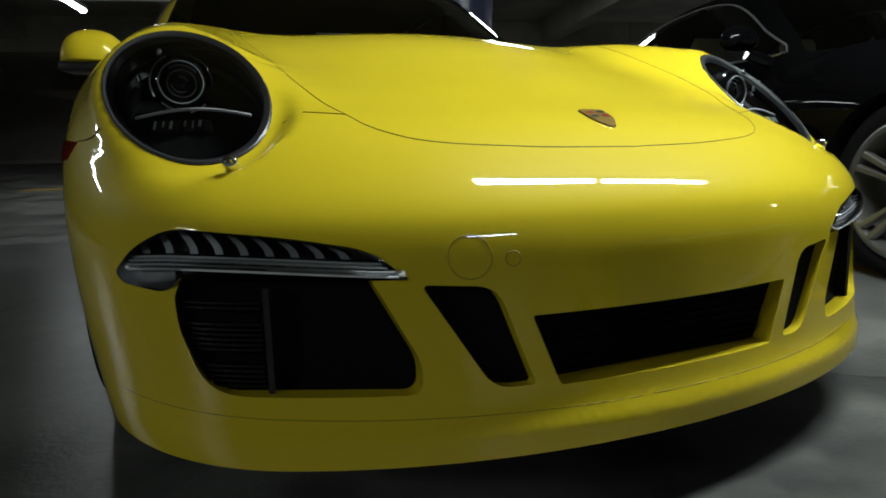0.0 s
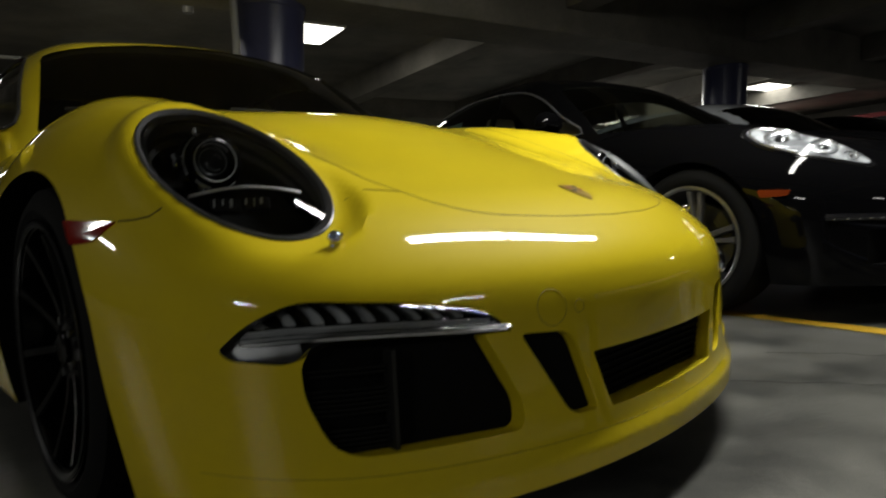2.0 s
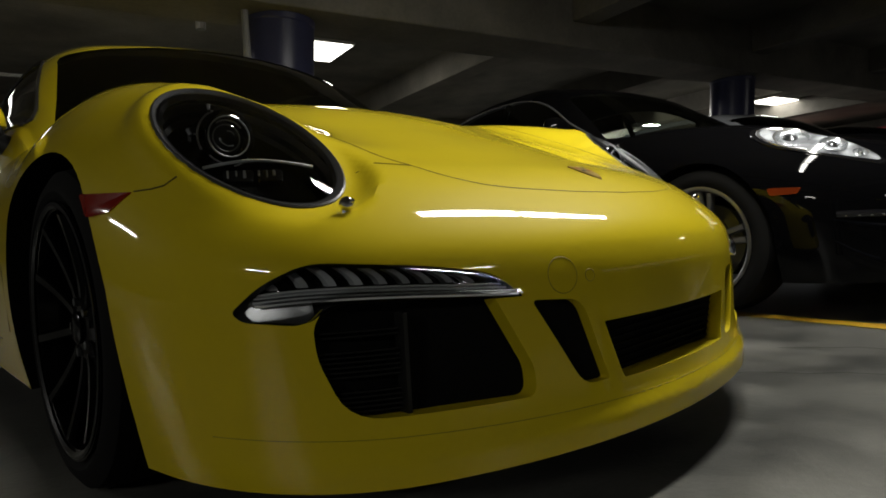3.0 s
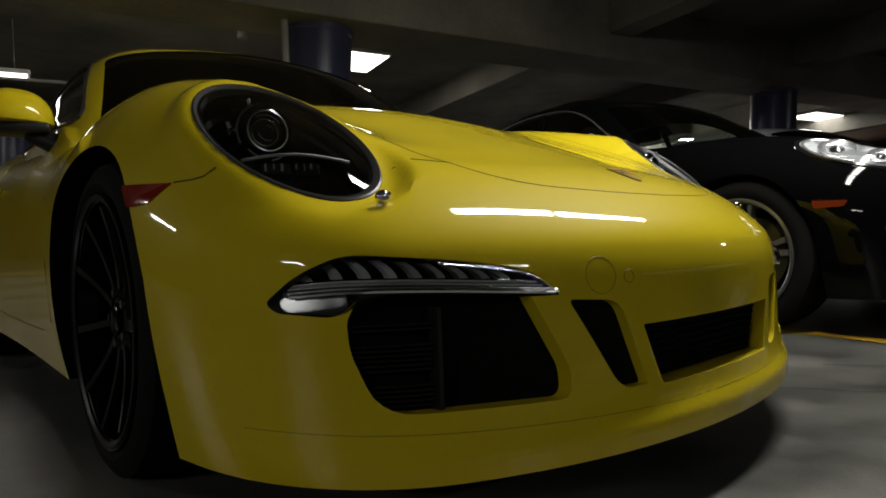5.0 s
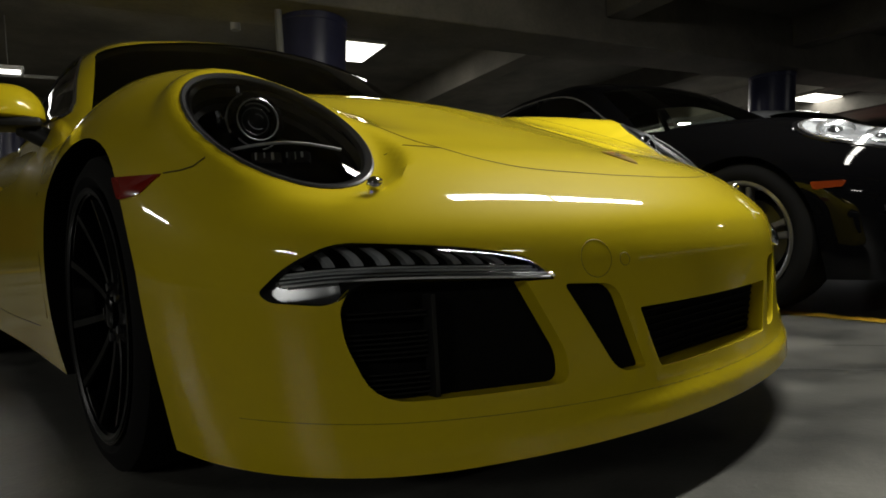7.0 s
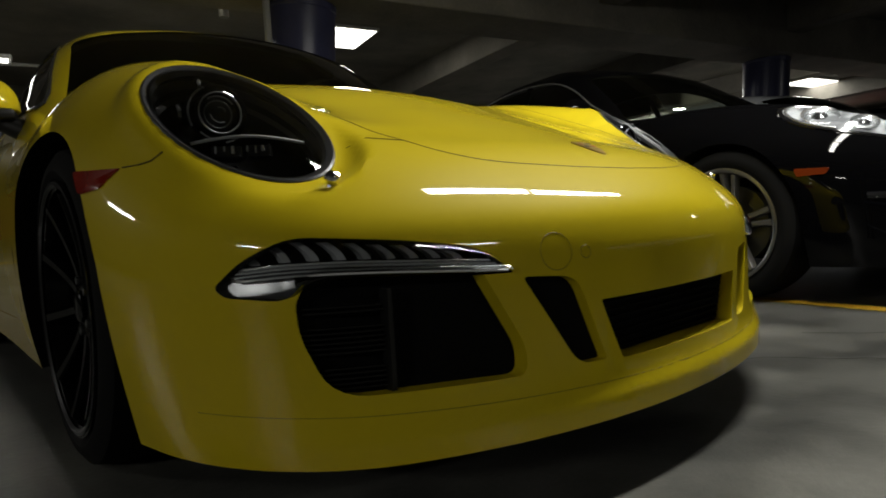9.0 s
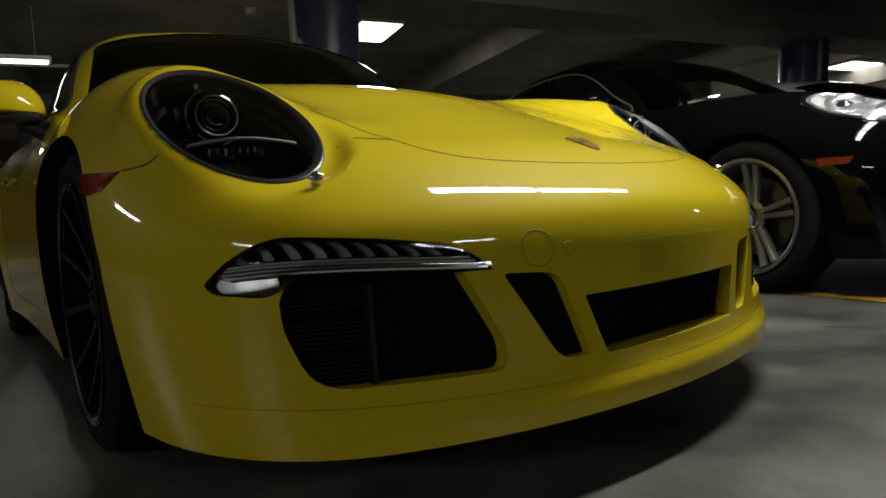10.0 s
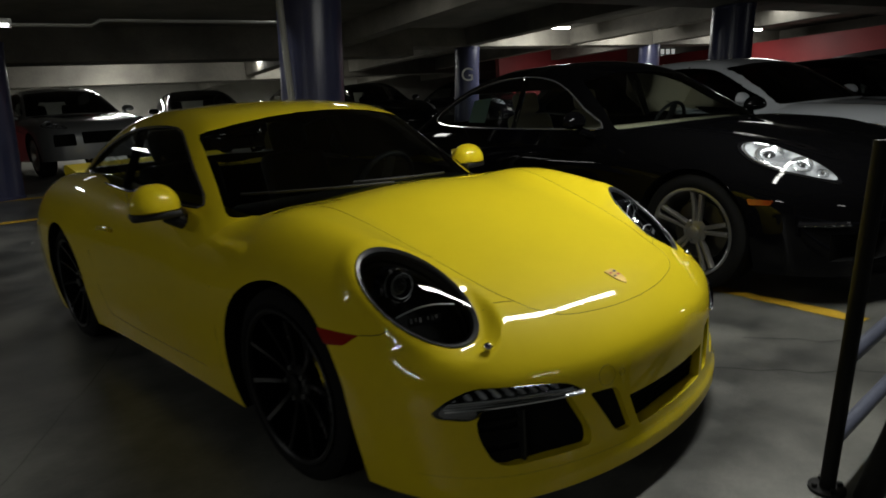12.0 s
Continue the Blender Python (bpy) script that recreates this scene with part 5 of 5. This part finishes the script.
for z in (0.17, 0.42):
    bm = bmesh.new()
    tube(bm, base + Vector((0.015, -0.07 * z, z)), base + D * 4.86 + Vector((0, 0, z)), 0.021, 16)
    part("rail", bm, BLUERAIL, rail, "blue grey painted rail", smooth=True)
bm = bmesh.new()
tube(bm, base + Vector((0, -0.07, 1.0)), base + D * 4.86 + Vector((0, 0, 1.0)), 0.021, 16)
part("rail", bm, BLACKPOST, rail, smooth=True)
bm = bmesh.new()
tube(bm, (0.13, -0.395, 0), (-0.09, -0.64, 0.95), 0.034, 16)
part("brace", bm, BLACKPOST, rail, "black diagonal brace", smooth=True)


# ---- the other cars ----
SALOON = Shape(
    ridge=spline((0, 0.58), (0.12, 0.66), (0.3, 0.745), (0.6, 0.83), (1.0, 0.905), (1.5, 0.975), (2.0, 0.98), (3.6, 0.99), (4.3, 0.98), (5.0, 0.88)),
    swell=spline((0.2, 0.0), (0.5, 0.05), (0.9, 0.085), (1.3, 0.06), (1.8, 0.03), (3.4, 0.05), (3.9, 0.07), (4.8, 0.0)),
    swell_x=spline((0.3, 0.60), (1, 0.70), (4, 0.75)), swell_w=0.2, fall=lambda y: 0.10,
    half=spline((0.1, 0.86), (0.5, 0.93), (0.95, 0.968), (1.6, 0.955), (2.6, 0.955), (3.8, 0.98), (4.6, 0.92)),
    tuck_up=0.16, tuck_down=0.2, waist=0.6, nose=0.02, plan2=0.20, plan4=0.26,
    profile=spline((0.12, 0.0), (0.25, -0.01), (0.45, 0.0), (0.6, 0.03), (0.75, 0.11)), k_nose=0.14, k_side=0.2, belly=0.05, tail=4.95, stern=lambda z: 0.4 * (z - 0.6) ** 2,
    y0=1.0, y1=4.1, z0=0.52,
    roof=spline((0.2, 0.2), (1.15, 0.82), (1.40, 0.975), (1.82, 1.23), (2.18, 1.415), (2.55, 1.495), (2.95, 1.50), (3.5, 1.425), (4.05, 1.26), (4.6, 1.045), (4.9, 0.9), (5.9, 0.3)),
    sweep=0.16, crown=0.08, glass_w=0.86, glass_z=0.95, lean=0.42, pinch=0.05, pinch_y=2.8, k_roof=0.18, cabin_c=(0, 2.9, 0.9), tub=(1.6, 4.1), seat_z=0.40, dash_z=0.98, sill=0.17)
SALOON_SCREEN = dict(outer=screen_loop((0.80, 0.965, 0.985), (0.61, 1.33, 1.38)), low=(0.80, 0.962, 0.982), high=(0.615, 1.332, 1.383),
                     back=[(-0.66, 1.05), (0.66, 1.05), (0.52, 1.32), (-0.52, 1.32)], rear=3.4, pillar=2.72, **{"from": 0.9, "to": 2.62})
SALOON_GLASS = [(1.75, 0.985), (1.97, 1.12), (2.2, 1.265), (2.45, 1.36), (2.8, 1.40), (3.2, 1.385), (3.6, 1.305), (3.95, 1.175), (4.02, 1.09), (3.7, 1.035), (2.8, 1.0), (2.1, 0.985)]
SUV = Shape(
    ridge=spline((0, 0.72), (0.1, 0.82), (0.3, 0.905), (0.7, 0.98), (1.1, 1.03), (1.5, 1.07), (4.2, 1.08), (4.8, 1.0)),
    swell=spline((0.2, 0.0), (0.5, 0.03), (0.9, 0.05), (1.4, 0.03), (4, 0.03)), swell_x=spline((0.3, 0.6), (1, 0.7)), swell_w=0.2, fall=lambda y: 0.07,
    half=spline((0.1, 0.85), (0.5, 0.93), (0.95, 0.965), (2.4, 0.95), (3.8, 0.97), (4.7, 0.88)), tuck_up=0.16, tuck_down=0.12, waist=0.7, nose=0.02, plan2=0.16, plan4=0.24,
    profile=spline((0.2, 0.03), (0.4, 0.0), (0.6, 0.0), (0.8, 0.05), (0.95, 0.14)), k_nose=0.14, k_side=0.2, belly=0.1, tail=4.82, stern=lambda z: 0.3 * (z - 0.7) ** 2,
    y0=1.0, y1=4.0, z0=0.62,
    roof=spline((0.2, 0.3), (1.15, 0.92), (1.4, 1.06), (1.8, 1.33), (2.15, 1.53), (2.5, 1.62), (3.0, 1.645), (3.7, 1.60), (4.2, 1.48), (4.6, 1.2), (4.75, 1.0), (5.2, 0.3)),
    sweep=0.14, crown=0.06, glass_w=0.87, glass_z=1.05, lean=0.40, pinch=0.04, pinch_y=3.2, k_roof=0.16, cabin_c=(0, 2.9, 1.0), tub=(1.6, 4.2), seat_z=0.62, dash_z=1.07, sill=0.26)
SUV_SCREEN = dict(outer=screen_loop((0.80, 1.07, 1.085), (0.65, 1.50, 1.54)), low=(0.80, 1.067, 1.082), high=(0.655, 1.502, 1.543),
                  back=[(-0.66, 1.15), (0.66, 1.15), (0.55, 1.45), (-0.55, 1.45)], rear=3.8, pillar=2.7, **{"from": 0.9, "to": 2.5})
SUV_GLASS = [(1.75, 1.10), (2.0, 1.27), (2.25, 1.42), (2.5, 1.51), (3.0, 1.545), (3.6, 1.50), (4.1, 1.38), (4.2, 1.25), (3.9, 1.15), (3.0, 1.11), (2.2, 1.10)]


def swept_lamp(car, s, c, u, v, n, sd, seg=44):
    """A swept-back headlight on a wing: dark rim, reflector with painted glints, three projectors and a clear cover."""
    c, u, v, n = (np.array(q, float) for q in (c, u, v, n))
    n = n / np.linalg.norm(n)
    a = np.linspace(0, 2 * math.pi, seg, endpoint=False)

    def skin(p, lift):
        lo, hi = np.full(len(p), -0.25), np.full(len(p), 0.25)
        for _ in range(28):
            mid = (lo + hi) / 2
            inside = s.body(p + mid[:, None] * n) < 0
            lo, hi = np.where(inside, mid, lo), np.where(inside, hi, mid)
        q = p + (lo + lift)[:, None] * n
        q[:, 0] *= sd
        return q

    def ring(k, lift):
        # a rounded outer end and a pointed inner one
        w = np.sin(a) * (0.72 + 0.28 * np.cos(a))
        return skin(c + k * (np.cos(a)[:, None] * u + w[:, None] * v), lift)

    fs = [(k * seg + i, k * seg + (i + 1) % seg, (k + 1) * seg + (i + 1) % seg, (k + 1) * seg + i) for k in range(2) for i in range(seg)]
    cap = fs + [tuple(range(2 * seg, 3 * seg))]
    inside = tuple((c - 0.4 * n) * np.array([sd, 1, 1]))
    lamp = raw("headlight", np.concatenate([ring(1.0, -0.002), ring(0.985, 0.006), ring(0.90, 0.007)]), fs, GLOSSBLACK, car, "swept headlight with chrome bowls and painted glints")
    raw("reflector", np.concatenate([ring(0.91, 0.006), ring(0.5, 0.003), ring(0.15, 0.003)]), cap, LAMPGLINT, lamp, out=inside)
    raw("cover", np.concatenate([ring(0.92, 0.009), ring(0.5, 0.016), ring(0.15, 0.018)]), cap, CLEARLENS, lamp, out=inside)
    for k, h, r in ((0.36, 0.02, 0.076), (-0.22, -0.08, 0.055), (-0.60, -0.12, 0.030)):
        p = skin((c + k * u + h * v)[None], -0.002)[0]
        m = Matrix.Translation(p) @ Vector((sd * n[0], n[1], n[2])).to_track_quat("X", "Z").to_matrix().to_4x4()
        vv, ff = lathe([(r * 0.98, 0.006), (r * 1.0, 0.012), (r * 0.94, 0.013), (r * 0.8, 0.006), (r * 0.6, 0.002), (r * 0.42, 0.004)], 28, closed=False)
        raw("bowl", [m @ Vector(q) for q in vv], ff, LAMPCHROME, lamp)
        vv, ff = lathe([(r * 0.44, 0.003), (r * 0.34, 0.012), (0.0, 0.017)], 24, closed=False)
        raw("projector", [m @ Vector(q) for q in vv], ff, BLOCKGREY, lamp)
    b = np.linspace(-1.25, 1.25, 16)
    w = np.sin(b) * (0.72 + 0.28 * np.cos(b))
    arc = skin(c + 0.86 * (np.cos(b)[:, None] * u + w[:, None] * v), 0.006)
    raw("light_arc", *sweep([tuple(q) for q in arc], 0.008, 6), LAMPCHROME, lamp)
    return lamp


# light and dark blotches in the colour mimic facet reflections
LAMPGLINT = material("painted_glint_reflector", (0.7, 0.7, 0.72), 0.2, 0.5)
links_ = LAMPGLINT.node_tree.links
links_.new(ramp(LAMPGLINT, noise_node(LAMPGLINT, 14.0, 1, 0.4).outputs["Fac"], [(0.40, (0.34, 0.34, 0.36)), (0.60, (0.84, 0.85, 0.87))]).outputs["Color"], LAMPGLINT.node_tree.nodes["Principled BSDF"].inputs["Base Color"])
LAMPCHROME = material("lamp_reflector_chrome", (0.55, 0.56, 0.58), 0.25, 0.8)


def dress(car, s, lamp, mirror, marker=None, grille=None, mat=None):
    """Headlights, markers, mirrors and intakes of a parked car."""
    for sd in (-1, 1):
        swept_lamp(car, s, *lamp, sd)
        bm = bmesh.new()
        bmesh.ops.create_uvsphere(bm, u_segments=24, v_segments=14, radius=1)
        for v in bm.verts:
            x, y, z = v.co
            y, z = y * (0.5 if y > 0 else 1.0), z * (0.5 if z < 0 else 1.0)
            v.co = (sd * (mirror[0] + 0.11 * math.copysign(abs(x) ** 0.8, x)), mirror[1] + 0.075 * y - 0.02 * x, mirror[2] + 0.08 * z)
        tube(bm, (sd * (mirror[0] - 0.05), mirror[1], mirror[2] - 0.05), (sd * (mirror[0] - 0.16), mirror[1] - 0.03, mirror[2] - 0.10), 0.03, 10)
        part("wing_mirror", bm, mat, car, smooth=True, angle=70)
        if marker:
            y, z = marker
            yz = rounded([(y + 0.068, z + 0.018), (y - 0.066, z + 0.012), (y - 0.055, z - 0.015), (y + 0.055, z - 0.018)], 0.01)
            n = len(yz)
            raw("side_marker", np.concatenate([on_side(s, yz[:, 0], yz[:, 1], sd, -0.004), on_side(s, y + (yz[:, 0] - y) * 0.95, z + (yz[:, 1] - z) * 0.95, sd, 0.004)]),
                [(i, (i + 1) % n, n + (i + 1) % n, n + i) for i in range(n)] + [tuple(range(n, 2 * n))], ORANGELENS, car, "amber side marker lens")
    for (x0, x1, z0, z1) in grille or ():
        for k in range(5):
            z = z0 + (z1 - z0) * (k + 0.5) / 5
            xs = np.linspace(x0, x1, 13)
            raw("grille_bar", *sweep([tuple(p) for p in on_body(s, xs, np.full(13, z), 0.016)], 0.008, 5), MATTBLACK, car)


def nose_cuts(s, boxes):
    return [(*prism(rounded([(x0, z0), (x1, z0), (x1, z1), (x0, z1)], 0.03), lambda a, b, t, y=float(on_body(s, (x0 + x1) / 2, (z0 + z1) / 2)[0][1]): (a, -0.4 if t == 0 else y + 0.09, b)), MATTBLACK) for x0, x1, z0, z1 in boxes]


BRIGHTTRIM = material("bright_window_trim", (0.7, 0.7, 0.72), 0.2, 0.9)
SALOON_LAMP = ((0.724, 0.495, 0.752), (0.0815, 0.247, 0.0885), (-0.085, 0.100, 0.100), (0.435, -0.424, 0.794))
SUV_LAMP = ((0.70, 0.30, 0.86), (0.16, 0.16, 0.05), (-0.03, 0.02, 0.085), (0.3, -0.7, 0.5))
SALOON_INTAKES = [(-0.40, 0.40, 0.24, 0.40), (0.50, 0.80, 0.26, 0.40), (-0.80, -0.50, 0.26, 0.40)]
SUV_INTAKES = [(-0.36, 0.36, 0.52, 0.72), (0.46, 0.80, 0.50, 0.70), (-0.80, -0.46, 0.50, 0.70)]
SALOON_WHEELS = [(0.95, 0.355, 0.935, 0.355, 0.262, 0.25), (3.87, 0.36, 0.945, 0.36, 0.262, 0.28)]
SUV_WHEELS = [(0.95, 0.375, 0.93, 0.375, 0.262, 0.26), (3.85, 0.375, 0.935, 0.375, 0.262, 0.27)]

black, _ = make_car("saloon_car", "glossy black four-door saloon with chrome window trim", SALOON, BLACKP, gpose(2.525, 0.284), SALOON_WHEELS, interior=CREAM, screen=SALOON_SCREEN,
                    side_glass=SALOON_GLASS, rim_mat=RIMSILVER, spokes=5, twin=0.030, extra=nose_cuts(SALOON, SALOON_INTAKES), trim=BRIGHTTRIM, pane_mat=CLEARPANE)
dress(black, SALOON, SALOON_LAMP, (1.06, 1.78, 1.03), (0.53, 0.57), [SALOON_INTAKES[0]], BLACKP)
# strip of small lamps on the bumper corners
for sd in (-1, 1):
    xs = np.linspace(0.692, 0.853, 12)
    strip = raw("strip_lamp", *sweep([(sd * q[0], q[1], q[2]) for q in on_body(SALOON, xs, 0.450 + 0.006 * (xs - 0.69) / 0.16, 0.002)], 0.017, 8), GLOSSBLACK, black, "dark strip lamp with pale lenses")
    for x in np.linspace(0.705, 0.84, 6):
        q = on_body(SALOON, x, 0.455, -0.010)[0]
        bm = bmesh.new()
        box(bm, -0.009, 0.009, -0.005, 0.005, -0.010, 0.010, 0.003, Matrix.Translation((sd * q[0], q[1], q[2])) @ Matrix.Rotation(sd * 0.6, 4, "Z") @ Matrix.Rotation(-0.5, 4, "X"))
        part("lens", bm, LAMPCHROME, strip)
# paper sticker inside the rear side window
st = on_side(SALOON, [3.15, 3.42, 3.42, 3.15], [1.05, 1.06, 1.25, 1.26], -1, -0.02, True)
raw("window_sticker", st, [(0, 1, 2, 3)], PALEPAPER, black, "pale printed paper sheet in the window", smooth=False)

white, _ = make_car("suv_car", "white sport utility car with dark windows", SUV, WHITEP, gpose(5.30, 0.75) @ Matrix.Diagonal((1, 1, 0.94, 1)), SUV_WHEELS, fine=False, pane_mat=DARKPANE, screen=SUV_SCREEN, side_glass=SUV_GLASS, rim_mat=RIMSILVER, spokes=5, twin=0.03,
                    extra=nose_cuts(SUV, SUV_INTAKES))
dress(white, SUV, SUV_LAMP, (1.05, 1.85, 1.14), None, [SUV_INTAKES[0]], WHITEP)
silver, _ = make_car("suv_car", "silver grey sport utility car across the aisle", SUV, SILVERP, gpose(-0.62, 11.3, ramp_height(12.4), 12), SUV_WHEELS, fine=False, pane_mat=DARKPANE, screen=SUV_SCREEN, side_glass=SUV_GLASS, rim_mat=RIMSILVER, spokes=5, twin=0.03,
                     extra=nose_cuts(SUV, SUV_INTAKES))
dress(silver, SUV, SUV_LAMP, (1.05, 1.85, 1.14), None, [SUV_INTAKES[0]], SILVERP)
dark, _ = make_car("saloon_car", "dark parked saloon in the far row", SALOON, BLACKP, gpose(1.6, 11.8, ramp_height(12.5)), SALOON_WHEELS, fine=False, screen=SALOON_SCREEN, side_glass=SALOON_GLASS, rim_mat=RIMSILVER, spokes=5, twin=0.03,
                   extra=nose_cuts(SALOON, SALOON_INTAKES))
dress(dark, SALOON, SALOON_LAMP, (1.06, 1.78, 1.03), None, None, BLACKP)
for u, v in ((4.3, 11.6), (6.0, 11.9), (9.8, 12.2)):
    copy_thing(dark, gpose(u, v, ramp_height(12.5)))
for k, (u, v) in enumerate(((6.85, 0.75), (9.25, 0.6), (11.65, 0.7), (14.05, 0.6))):
    copy_thing((dark, silver, dark, dark)[k], gpose(u + 0.9, v))
